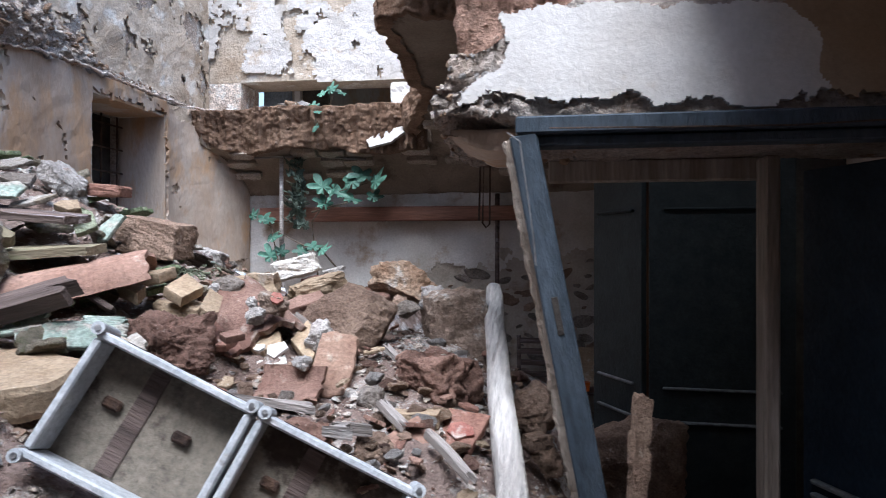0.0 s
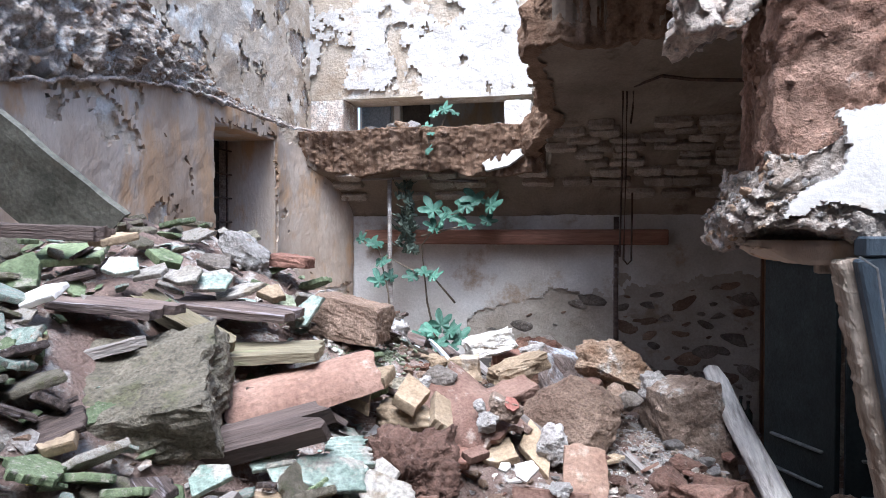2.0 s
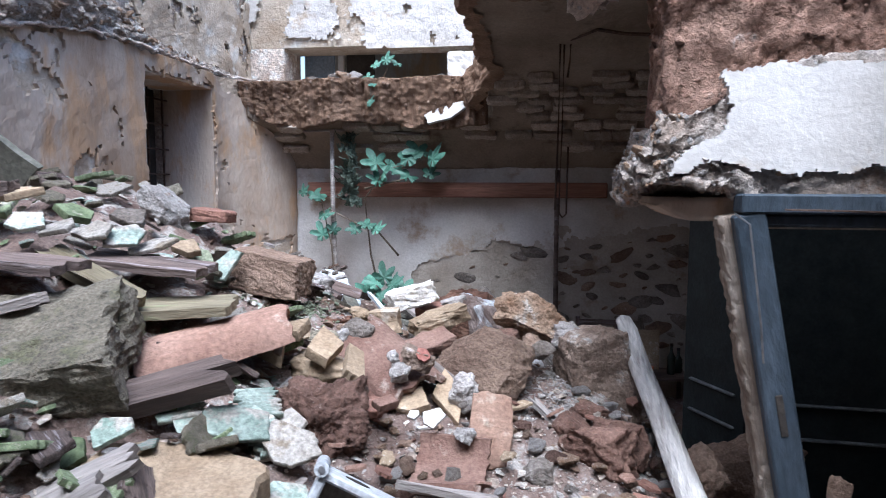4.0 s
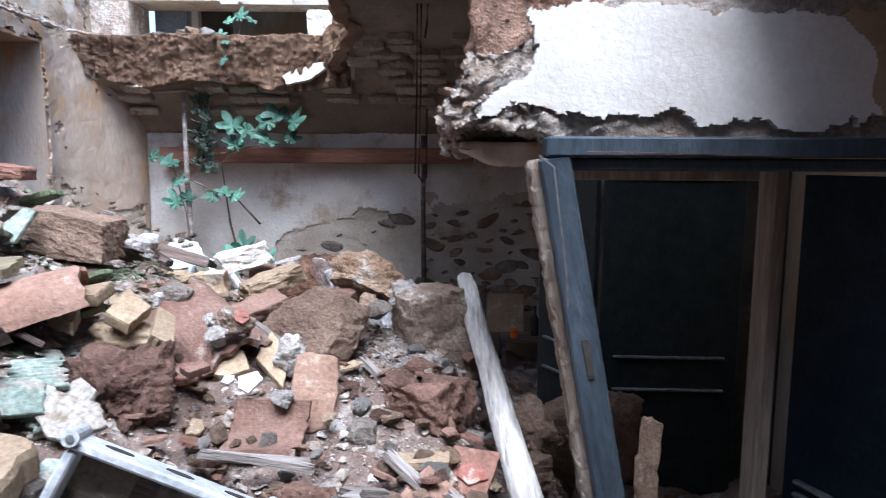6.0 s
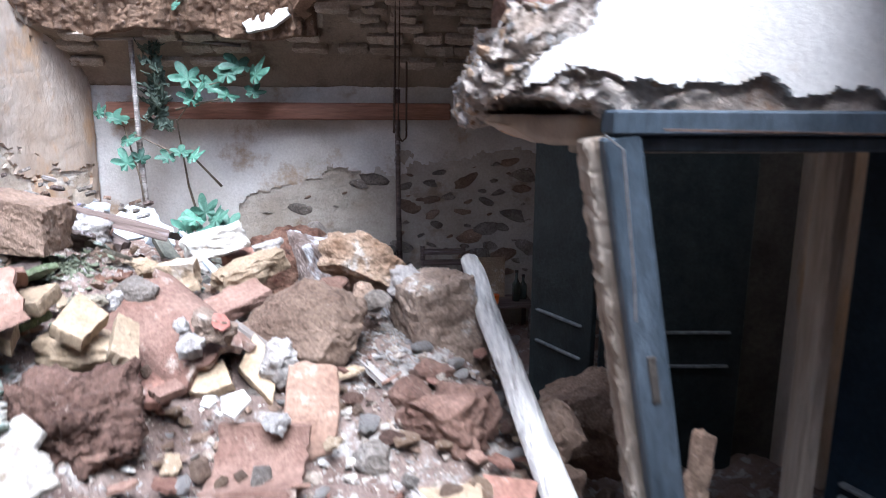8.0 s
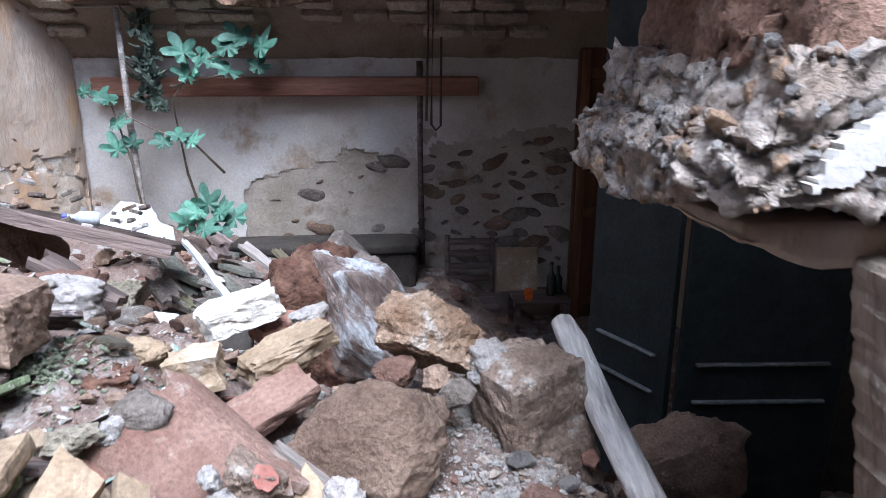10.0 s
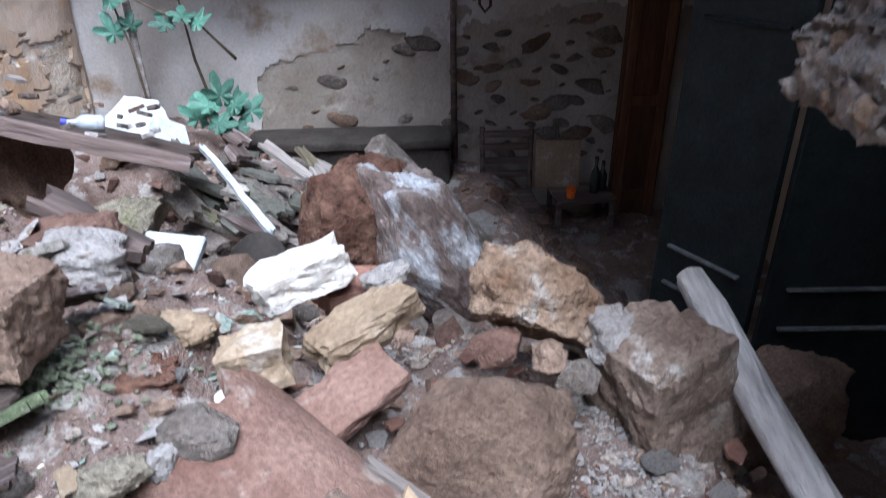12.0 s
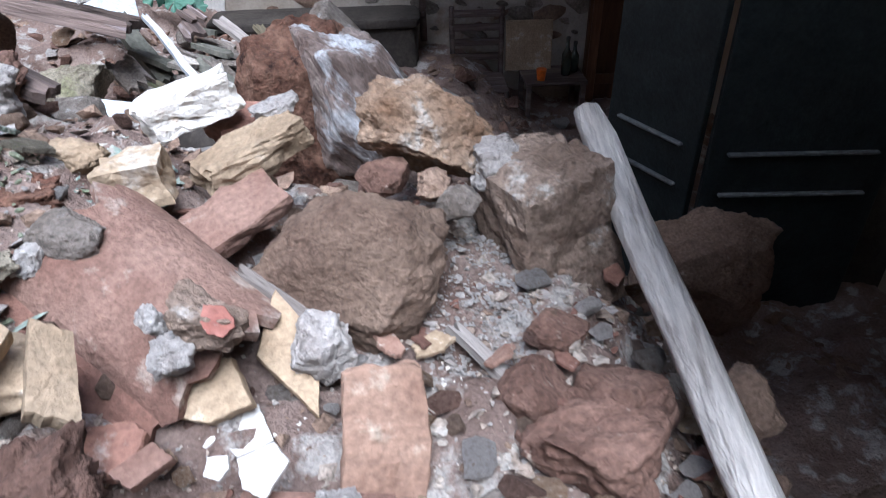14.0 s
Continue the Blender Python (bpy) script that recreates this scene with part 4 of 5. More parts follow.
put_shard(-1.62, 1.72, 1.1, 0.56, 0.4, 0.1, "yellow_brick", "broad buff stone slab low on the heap", 70, rx=10, ry=4, n=7)
solid("roof_tile", roof_tile(0.52, 0.145, 0.12, 0.016, 61, 165, 0.015), M["pink_tile"], pose(-1.8, 2.36, 1.385, 0, -15, 26), "pink terracotta barrel roof tile under boards", "roof tile", smooth=False)

# green and mint pieces on the left of the heap
put_shard(-2.8, 2.4, 1.83, 0.3, 0.24, 0.03, "green", "green mossy floor tile on top of the heap", 81, rx=22, ry=-4, rz=20, n=4)
put_shard(-2.56, 2.36, 1.9, 0.2, 0.12, 0.03, "yellow_brick", "buff tile piece with moss", 82, rx=16, ry=-4, n=4)
put_shard(-2.4, 1.78, 1.6, 0.2, 0.16, 0.03, "green", "green mossy floor tile sticking out of rubble", 83, rx=24, ry=10, rz=30, n=4)
put_shard(-2.66, 2.02, 1.78, 0.2, 0.18, 0.03, "green", "grey-green tile leaning in the heap", 84, rx=40, ry=20, n=5)
put_shard(-2.47, 1.92, 1.73, 0.22, 0.12, 0.02, "plaster", "white plaster slab on the heap", 85, rx=30, ry=-16, n=5, name="plaster_flake", cat="plaster flake")
for k, (x, y, z, w, d, mt, rx, ry, rz) in enumerate((
        (-2.46, 2.26, 1.8, 0.14, 0.12, "mint", 35, 10, 20), (-2.36, 2.3, 1.78, 0.16, 0.1, "plaster", 25, -10, 5), (-2.28, 2.38, 1.76, 0.18, 0.12, "plaster", 30, 6, -15),
        (-2.2, 2.44, 1.74, 0.16, 0.12, "mint", 40, 0, 25), (-2.12, 2.5, 1.7, 0.2, 0.1, "plaster", 24, -12, 12), (-2.4, 2.44, 1.82, 0.14, 0.1, "green", 30, 18, 40),
        (-2.05, 2.62, 1.68, 0.12, 0.1, "yellow_brick", 30, 12, 5), (-1.97, 2.78, 1.6, 0.12, 0.16, "mint", 60, 10, -20), (-2.02, 2.68, 1.62, 0.1, 0.16, "moss", 55, -14, 30),
        (-1.7, 1.98, 1.22, 0.1, 0.16, "mint", 30, -8, 20), (-1.56, 2.1, 1.19, 0.18, 0.12, "mint", 34, 8, -20), (-1.44, 2.16, 1.16, 0.14, 0.1, "plaster", 36, 12, -30),
        (-1.48, 2.04, 1.13, 0.16, 0.12, "mint", 20, -6, 12), (-1.6, 1.96, 1.15, 0.16, 0.1, "plaster", 25, 14, 30), (-1.84, 1.82, 1.24, 0.14, 0.1, "mint", 40, -12, 16),
        (-1.8, 1.7, 1.15, 0.14, 0.12, "mint", 30, 6, 50), (-1.92, 1.74, 1.2, 0.12, 0.1, "green", 40, 16, 5), (-2.15, 1.6, 1.4, 0.18, 0.12, "yellow_brick", 24, 6, -12),
        (-2.18, 1.52, 1.31, 0.16, 0.1, "yellow", 30, -10, 20), (-2.3, 2.62, 1.8, 0.16, 0.14, "grey_stone", 30, 4, 15), (-1.36, 1.9, 1.05, 0.16, 0.1, "mint", 26, 10, 26))):
    put_shard(x, y, z, w, d, 0.018 if mt in ("mint", "plaster") else 0.03, "dirty_plaster" if mt == "plaster" else mt,
              {"mint": "flake of mint-green painted plaster", "plaster": "broken flake of white plaster", "green": "mossy green tile fragment", "yellow": "piece of bright yellow foam"}.get(mt, "pale broken tile on the heap"),
              200 + k, rx, ry, rz, n=5, name="plaster_flake" if mt in ("mint", "plaster") else "tile_fragment", cat="plaster flake" if mt in ("mint", "plaster") else "tile fragment")


def lath(n, pitch, length, seed):
    """Ridged back of a piece of plaster that has kept the print of reeds."""
    def place(u, v):
        return (length * (u - 0.5) + 0.02 * nz((v * 9, 0, 0), 1, seed, 2), n * pitch * v, 0.006 * abs(math.sin(math.pi * n * v)) + 0.003 * nz((u * 4, v * 4, 0), 1, seed, 3))
    return sheet(20, n * 6, lambda i, j: True, place, 0.014, lambda u, v: (0, 0, -1), 0.2, True)


for x, y, z, r in ((-1.52, 2.12, 1.2, (24, 6, 40)), (-1.72, 1.97, 1.23, (30, -10, 15)), (-1.42, 2.02, 1.13, (20, 4, 60))):
    solid("lath_plaster", lath(8, 0.017, 0.13, int(x * 100)), M["mint"], pose(x, y, z, *r), "ridged mint-green plaster that kept the print of reeds", "plaster flake", smooth=True)

# boards
put_plank(-1.95, 2.38, 1.49, 0.42, 0.2, 0.035, "moss_wood", "mossy greenish board lying on a roof tile", 71, rx=6, ry=-3, rz=8)
put_plank(-2.21, 2.27, 1.605, 0.44, 0.09, 0.045, "moss_wood", "mossy wooden batten sloping down the heap", 72, rx=20, ry=24, rz=-6)
put_plank(-1.86, 1.98, 1.29, 0.64, 0.12, 0.06, "dark_wood", "dark rotten beam end with torn grain", 73, rx=30, ry=-15, rz=10, name="beam", ragged=0.12)
put_plank(-2.34, 2.08, 1.68, 0.44, 0.2, 0.03, "dark_wood", "dark split boards on the heap", 74, ry=4)
put_plank(-2.1, 2.42, 1.64, 0.5, 0.14, 0.03, "dark_wood", "dark thin board between plaster flakes", 75, rx=10, ry=6, rz=4)
put_plank(-2.36, 1.74, 1.53, 0.22, 0.06, 0.03, "yellow_brick", "short pale wooden stick standing in rubble", 76, ry=-70, rz=20)
put_plank(-2.3, 1.95, 1.55, 0.3, 0.06, 0.03, "old_wood", "weathered stick lying across the heap", 77, ry=-14, rz=8)
put_plank(-0.91, 2.1, 0.995, 0.36, 0.035, 0.02, "old_wood", "splintered grey lath lying in rubble", 78, ry=4, rz=-4, ragged=0.08)
put_plank(-0.49, 2.1, 0.97, 0.17, 0.035, 0.022, "old_wood", "pale splintered stick lying in rubble", 79, ry=26, rz=-36, ragged=0.06)
put_plank(-0.29, 1.93, 0.9, 0.24, 0.03, 0.022, "old_wood", "pale splintered stick lying on a floor tile", 128, ry=24, rz=-38, ragged=0.05)
put_plank(-0.61, 1.96, 0.95, 0.17, 0.07, 0.035, "old_wood", "white splintered wood chunk", 80, rz=-8, ragged=0.08)
put_plank(-1.03, 2.8, 1.165, 0.22, 0.026, 0.02, "old_wood", "grey stick wedged under a boulder", 86, ry=24, rz=-32)
put_plank(-0.625, 2.72, 1.05, 0.2, 0.03, 0.022, "old_wood", "grey stick in gravel", 87, ry=26, rz=-44)
put_plank(-3.4, 2.9, 2.12, 0.9, 0.45, 0.035, "grey_panel", "grey board leaning on the heap", 89, rx=112, ry=38, rz=8, name="board")
put_plank(-2.9, 2.3, 1.93, 0.7, 0.08, 0.05, "dark_wood", "dark wooden rail on the heap", 90, ry=2, rz=4)

for k, dy in enumerate((-0.09, 0.0, 0.09)):
    put_plank(-1.848 + 0.3 * dy, 1.500 + dy, 1.122 + 0.45 * dy, 0.42, 0.085, 0.03, "old_wood", "weathered grey plank low on the heap", 130 + k, rx=28, ry=-24, rz=24)
put_plank(-1.88, 3.6, 1.4, 0.36, 0.1, 0.035, "dark_wood", "dark board sloping down behind the crest", 134, ry=24, rz=-16)
put_shard(-1.66, 6.7, 2.63, 0.48, 0.16, 0.04, "plaster", "white plaster slab hanging at the ledge", 135, rx=70, ry=-16, n=6, name="plaster_slab", cat="plaster")
put_shard(-1.55, 1.99, 1.215, 0.22, 0.15, 0.018, "mint", "large flake of mint-green plaster", 136, rx=34, ry=4, rz=15, n=6, name="plaster_flake", cat="plaster flake")
put_shard(-1.375, 1.99, 1.16, 0.18, 0.14, 0.02, "dirty_plaster", "broken flake of white plaster", 137, rx=36, ry=14, n=6, name="plaster_flake", cat="plaster flake")
put_shard(-1.73, 2.03, 1.235, 0.09, 0.11, 0.012, "white_plastic", "pale blue flake of painted plaster", 138, rx=52, ry=6, n=4, name="plaster_flake", cat="plaster flake")

# a cushion of dry grey-green moss on the crest
moss = random.Random(61)
cushion = bmesh.new()
for k in range(420):
    p = Vector((moss.gauss(0, 0.07), moss.gauss(0, 0.05), 0))
    p.z = 0.05 * math.exp(-(p.x / 0.08) ** 2 - (p.y / 0.06) ** 2) + moss.uniform(0, 0.012)
    bmesh.ops.create_icosphere(cushion, subdivisions=1, radius=moss.uniform(0.004, 0.011), matrix=Matrix.Translation(p) @ Euler((moss.uniform(0, 3), moss.uniform(0, 3), 0)).to_matrix().to_4x4() @ Matrix.Diagonal((1.6, 0.7, 0.8, 1)))
solid("moss_cushion", cushion, M["moss"], pose(-1.745, 2.93, 1.36, 20, 0, 0), "cushion of dry grey-green moss on rubble", "moss", kind="stuff")

# the bleached log
LOG = [(-0.275, 3.36, 1.3), (-0.262, 3.25, 1.265), (-0.24, 3.0, 1.175), (-0.21, 2.72, 1.085), (-0.18, 2.45, 0.985), (-0.13, 2.15, 0.86), (-0.09, 1.85, 0.73)]
solid("log", tube(LOG, [0.036, 0.042, 0.043, 0.043, 0.044, 0.045, 0.046], 18, 3, 0.16), M["log"], Matrix(), "bleached grey wooden log leaning in the rubble", "log", smooth=True)

# doorway frame
frame_ = thing("door_frame", pose(0, 2.16, 0), "leaning blue-grey painted wooden door frame, worn to raw wood", "door frame")
part("header", box(1.95, 0.1, 0.055, 0.006, (0.87, -0.01, 1.885)), M["blue_paint"], frame_)
part("header_rebate", box(1.95, 0.08, 0.035, 0.006, (0.87, 0.01, 1.838)), M["blue_paint"], frame_)
post = part("post", box(0.085, 0.05, 1.95, 0.006), M["blue_paint"], frame_, at=pose(0.1, -0.03, 0.9, 0, -10.8, 0))
worn = box(0.07, 0.1, 1.95, 0.008, (-0.035, 0.08, 0))
bmesh.ops.subdivide_edges(worn, edges=[e for e in worn.edges if e.calc_length() > 1], cuts=140)
for v in worn.verts:
    v.co += Vector((nz(v.co, 30, 3, 5), nz(v.co, 30, 4, 5) * 0.6, 0)) * 0.008
part("worn_edge", worn, M["raw_wood"], post, "raw worm-eaten wood")
part("keyhole", box(0.02, 0.006, 0.12, 0.002, (0.0, -0.026, 0.4)), M["dark"], post)
part("wire", tube([(-0.13, -0.08, 1.86), (-0.09, -0.085, 1.83), (-0.05, -0.09, 1.55), (-0.04, -0.09, 1.45)], 0.003, 5), M["chrome"], frame_)
part("cobweb", tube([(0.0, -0.075, 1.87), (0.3, -0.075, 1.865), (0.7, -0.075, 1.86), (1.0, -0.075, 1.87), (1.05, -0.075, 1.89)], 0.003, 5, 2, 0.6), M["iron"], frame_)

# inside the dark doorway
solid("door_post", box(0.055, 0.12, 2.2, 0.008), M["post_wood"], pose(0.82, 2.72, 0.75), "pale unpainted wooden post in the doorway", "post")
solid("lintel_board", box(0.85, 0.06, 0.09, 0.006), M["post_wood"], pose(0.42, 2.85, 1.82), "pale board under the lintel", "board")
leaf3 = thing("door_3", pose(0.98, 2.78, -0.3, 0, 0, -68), "dark blue panelled door leaf standing open", "door", kind="structure")
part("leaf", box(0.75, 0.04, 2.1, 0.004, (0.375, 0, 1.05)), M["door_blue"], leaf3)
for z in (0.93, 0.88):
    part("moulding", box(0.6, 0.03, 0.018, 0.006, (0.36, -0.03, z)), M["line"], leaf3)
for nm, x, y, rz, wd in (("door_1", 0.33, 4.95, -63, 0.58), ("door_2", 0.62, 4.4, -3, 0.85)):
    d = thing(nm, pose(x, y, -0.35, 0, 0, rz), "dark green panelled wooden door leaf", "door", kind="structure")
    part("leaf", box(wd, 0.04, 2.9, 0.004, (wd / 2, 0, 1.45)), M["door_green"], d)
    for z in (0.98, 0.77, 2.1):
        part("moulding", box(wd - 0.16, 0.03, 0.016, 0.005, (wd / 2, -0.03, z)), M["line"] if z < 2 else M["door_green"], d)
# added dark panel that stands for the unlit depth beside the doors
solid("partition", box(0.9, 0.06, 3.4, 0.01), M["dark"], pose(1.5, 4.5, 1.2), "dark panel added for the shade behind the doorway", "partition", kind="structure")

# brown panelled door in the far wall
d = thing("door_4", pose(1.05, 7.36, -0.4), "brown wooden panelled door in shade", "door", kind="structure")
part("leaf", box(0.42, 0.06, 2.62, 0.006, (0, 0, 1.31)), M["brown_wood"], d)
for x in (-0.15, 0.15):
    part("stile", box(0.08, 0.03, 2.6, 0.006, (x, -0.045, 1.3)), M["brown_wood"], d)
for z in (0.3, 1.15, 2.4):
    part("rail", box(0.215, 0.028, 0.09, 0.006, (0, -0.044, z)), M["brown_wood"], d)

# beam on the far wall, posts, rods
solid("wall_beam", box(3.22, 0.14, 0.16, 0.012), M["beam"], pose(-1.66, 7.32, 1.89), "reddish wooden beam fixed along the wall", "beam")
solid("pole", tube([(-2.9, 7.0, 2.5), (-2.9, 7.01, 1.6), (-2.88, 7.02, 0.6), (-2.87, 7.03, 0.2)], [0.024, 0.026, 0.028, 0.03], 10, 5, 0.15), M["old_wood"], Matrix(), "thin wooden pole standing by the wall", "pole", smooth=True)
solid("cross_stick", tube([(-3.25, 6.98, 2.5), (-2.6, 6.99, 2.51), (-1.95, 7.0, 2.46)], 0.013, 8, 6, 0.2), M["old_wood"], Matrix(), "thin stick tied across a pole", "stick", smooth=True)
solid("pole", tube([(-0.56, 7.3, 2.1), (-0.56, 7.29, 1.2), (-0.55, 7.28, 0.3)], [0.026, 0.024, 0.028], 10, 8, 0.15), M["dark_wood"], Matrix(), "wooden pole against the stained wall", "pole", smooth=True)
rods = thing("hanging_rods", pose(-0.56, 5.67, 3.04), "rusty iron rods hooked to the vault", "iron rods")
for k, (dx, ln) in enumerate(((-0.03, 1.3), (0.0, 1.32), (0.05, 0.25))):
    pts = [(dx - 0.02, 0, 0.03), (dx, 0, 0.05), (dx + 0.02, 0.0, 0.02), (dx + 0.015, 0.01, -ln * 0.5), (dx, 0.0, -ln)]
    if k == 1:
        pts += [(dx + 0.03, 0, -ln - 0.04), (dx + 0.06, 0, -ln - 0.01), (dx + 0.065, 0, -ln * 0.6)]
    part("rod", tube(pts, 0.008, 6, k, 0.2), M["iron"], rods)

part("cable", tube([(0.02, 0, 0.03), (0.25, -0.25, 0.06), (0.45, -0.35, 0.0), (0.85, -0.5, -0.06)], 0.014, 6, 9, 0.3), M["iron"], rods)

# stones showing in the far wall
rnd = random.Random(12)
wall_far_ob = far
cob = []
for k in range(6):
    b = rock(0.2, 0.07, 0.11, 300 + k, 0.2, 2, 0.2)
    me = bpy.data.meshes.new("cobble")
    b.to_mesh(me)
    b.free()
    me.materials.append(M["grey_stone"] if k % 2 else M["brown_stone"])
    me.polygons.foreach_set("use_smooth", [True] * len(me.polygons))
    cob.append(me)
spots = []
for _ in range(900):
    x, z = rnd.uniform(-1.9, 0.8), rnd.uniform(0.25, 1.4)
    if not bare(x, z + 0.05) or any(abs(x - a) < 0.14 and abs(z - c) < 0.09 for a, c in spots) or rnd.random() > (0.07 if x < -0.6 else 0.5):
        continue
    spots.append((x, z))
for x, z in spots:
    o = new("stone", rnd.choice(cob))
    o.parent = wall_far_ob
    s_ = rnd.choice((0.3, 0.4, 0.55, 0.8, 1.0, 1.5))
    o.matrix_basis = pose(x, 7.44, z, 0, rnd.uniform(-25, 25), 0) @ Matrix.Diagonal((s_, 0.6, s_ * rnd.uniform(0.7, 1.1), 1))

# exposed vault bricks, row by row up the curve
bricks = []
for k in range(6):
    b = rough_box(0.3, 0.1, 0.06, 400 + k, 0.012, 0.06, 0.3)
    me = bpy.data.meshes.new("brick")
    b.to_mesh(me)
    b.free()
    me.materials.append(M["vault_brick"])
    bricks.append(me)
for row in range(9):
    y = 7.2 - 0.13 * row
    slope = math.degrees(math.atan2(vault_z(y - 0.05) - vault_z(y + 0.05), -0.1))
    x = -3.4 + rnd.uniform(0, 0.2)
    while x < 0.75:
        ln = rnd.uniform(0.7, 1.25)
        open_left = x > -1.15 and y > 6.2 + 0.25 * nz((x, 0, 0), 2, 61, 2)
        if (y > 6.9 or open_left) and nz((x, y, 0), 1.4, 55, 3) < 0.22:
            o = new("brick", rnd.choice(bricks))
            o.parent = vault
            o.matrix_basis = pose(x, y, vault_z(y) - 0.03, 180 + slope + rnd.uniform(-11, 11), 0, rnd.uniform(-5, 5)) @ Matrix.Diagonal((ln, rnd.uniform(0.8, 1.1), 1.3, 1))
        x += 0.33 * ln + rnd.uniform(0, 0.04)


# fig plants
def fig_leaf(size, seed):
    rnd_ = random.Random(seed)
    b = bmesh.new()
    lobes = ((-118, 0.5), (-60, 0.85), (0, 1.0), (60, 0.85), (118, 0.5))
    out = []
    n_ = 60
    for i in range(n_):
        a = -165 + 330 * i / (n_ - 1)
        r = 0.42
        for la, lr in lobes:
            d_ = abs(a - la)
            r = max(r, lr * math.exp(-(d_ / 31) ** 2) if d_ < 60 else 0)
        r *= 1 + 0.05 * rnd_.uniform(-1, 1)
        x, y = r * math.sin(radians(a)), r * math.cos(radians(a))
        out.append((x * size, y * size, -0.16 * size * r * r + 0.05 * size * math.sin(a * 0.12)))
    c = b.verts.new((0, 0, 0))
    ring = [b.verts.new(p) for p in out]
    mid = [b.verts.new(Vector(p) * 0.5 + Vector((0, 0, 0.03 * size))) for p in out]
    for i in range(n_ - 1):
        b.faces.new((mid[i], ring[i], ring[i + 1], mid[i + 1]))
        b.faces.new((c, mid[i], mid[i + 1]))
    return b


def fig(at, label, leaves, stems, seed):
    rnd_ = random.Random(seed)
    t_ = thing("fig_plant", pose(*at), label, "plant", "fig plants in the ruin")
    for st in stems:
        part("stem", tube([Vector(p) - Vector(at) for p in st], [0.012 - 0.008 * i / (len(st) - 1) for i in range(len(st))], 7, seed, 0.2), M["stem"], t_, smooth=True)
    for x, y, z, s in leaves:
        part("leaf", fig_leaf(s * 1.15, rnd_.randint(0, 9999)), M["leaf"], t_, at=pose(x - at[0], y - at[1], z - at[2], rnd_.uniform(35, 85), rnd_.uniform(-25, 25), rnd_.uniform(-50, 50)), smooth=True)


fig((-2.35, 7.05, 0.5), "green fig sapling with broad lobed leaves by the wall",
    [(-2.4, 6.92, 2.16, 0.17), (-2.3, 6.85, 2.06, 0.16), (-2.2, 6.95, 2.1, 0.15), (-2.05, 6.85, 2.2, 0.17), (-1.95, 6.9, 2.27, 0.18), (-1.8, 6.85, 2.2, 0.17), (-2.05, 6.8, 2.02, 0.16), (-2.4, 6.95, 1.98, 0.14), (-1.85, 6.95, 2.05, 0.12)],
    [[(-2.35, 7.1, 0.5), (-2.5, 7.05, 1.2), (-2.55, 7.0, 1.8), (-2.3, 6.95, 2.1), (-1.9, 6.92, 2.2)], [(-2.55, 7.0, 1.9), (-2.2, 6.93, 1.98), (-2.0, 6.9, 2.02)]], 3)
fig((-2.85, 7.0, 0.5), "straggling fig shoot with drooping lobed leaves",
    [(-3.08, 6.95, 1.82, 0.12), (-3.0, 6.9, 1.8, 0.11), (-2.97, 6.92, 1.62, 0.13), (-2.98, 6.9, 1.42, 0.14), (-2.88, 6.95, 1.46, 0.1), (-2.62, 6.9, 1.47, 0.12), (-2.5, 6.9, 1.52, 0.12), (-2.4, 6.9, 1.48, 0.13), (-3.2, 6.95, 1.86, 0.1)],
    [[(-2.85, 7.05, 0.4), (-2.9, 6.95, 1.3), (-3.0, 6.95, 1.75), (-3.2, 6.95, 1.85)], [(-2.2, 7.05, 1.2), (-2.4, 6.98, 1.45), (-2.65, 6.95, 1.55), (-2.95, 6.95, 1.7)]], 4)
fig((-2.28, 6.8, 0.55), "low fig plant with dark green leaves on the rubble",
    [(-2.46, 6.75, 0.84, 0.16), (-2.36, 6.7, 0.94, 0.15), (-2.28, 6.75, 1.0, 0.16), (-2.18, 6.7, 0.94, 0.15), (-2.08, 6.75, 0.88, 0.17), (-2.3, 6.65, 0.82, 0.15), (-2.16, 6.65, 0.78, 0.14)],
    [[(-2.28, 6.8, 0.45), (-2.28, 6.8, 0.75), (-2.24, 6.78, 0.95)], [(-2.28, 6.8, 0.6), (-2.4, 6.78, 0.85)]], 5)
fig((-2.35, 6.9, 3.0), "small fig seedling sprouting from the broken floor",
    [(-2.25, 6.75, 3.16, 0.1), (-2.15, 6.78, 3.13, 0.09), (-2.35, 6.75, 3.12, 0.08), (-2.42, 6.7, 2.98, 0.07), (-2.38, 6.68, 2.92, 0.07), (-2.4, 6.66, 2.74, 0.08)],
    [[(-2.35, 6.9, 2.95), (-2.25, 6.8, 3.1)], [(-2.35, 6.88, 3.0), (-2.4, 6.7, 2.95), (-2.39, 6.68, 2.75)]], 6)

bunch = thing("dried_bunch", pose(-2.7, 6.95, 2.46), "hanging bunch of dried dark leaves on a string", "dried plant")
part("string", tube([(0, 0, 0.04), (0.01, 0, -0.35), (0, 0, -0.72)], 0.006, 5), M["stem"], bunch)
lf = fig_leaf(0.085, 1)
me = bpy.data.meshes.new("leaf")
lf.to_mesh(me)
lf.free()
me.materials.append(M["dry_leaf"])
for k in range(90):
    o = new("leaf", me)
    o.parent = bunch
    z = -0.02 - 0.72 * rnd.random()
    o.matrix_basis = pose(rnd.gauss(0, 0.045), rnd.gauss(0, 0.04), z, rnd.uniform(100, 170), rnd.uniform(-40, 40), rnd.uniform(0, 360)) @ Matrix.Diagonal((0.7, 1.3, 1, 1))

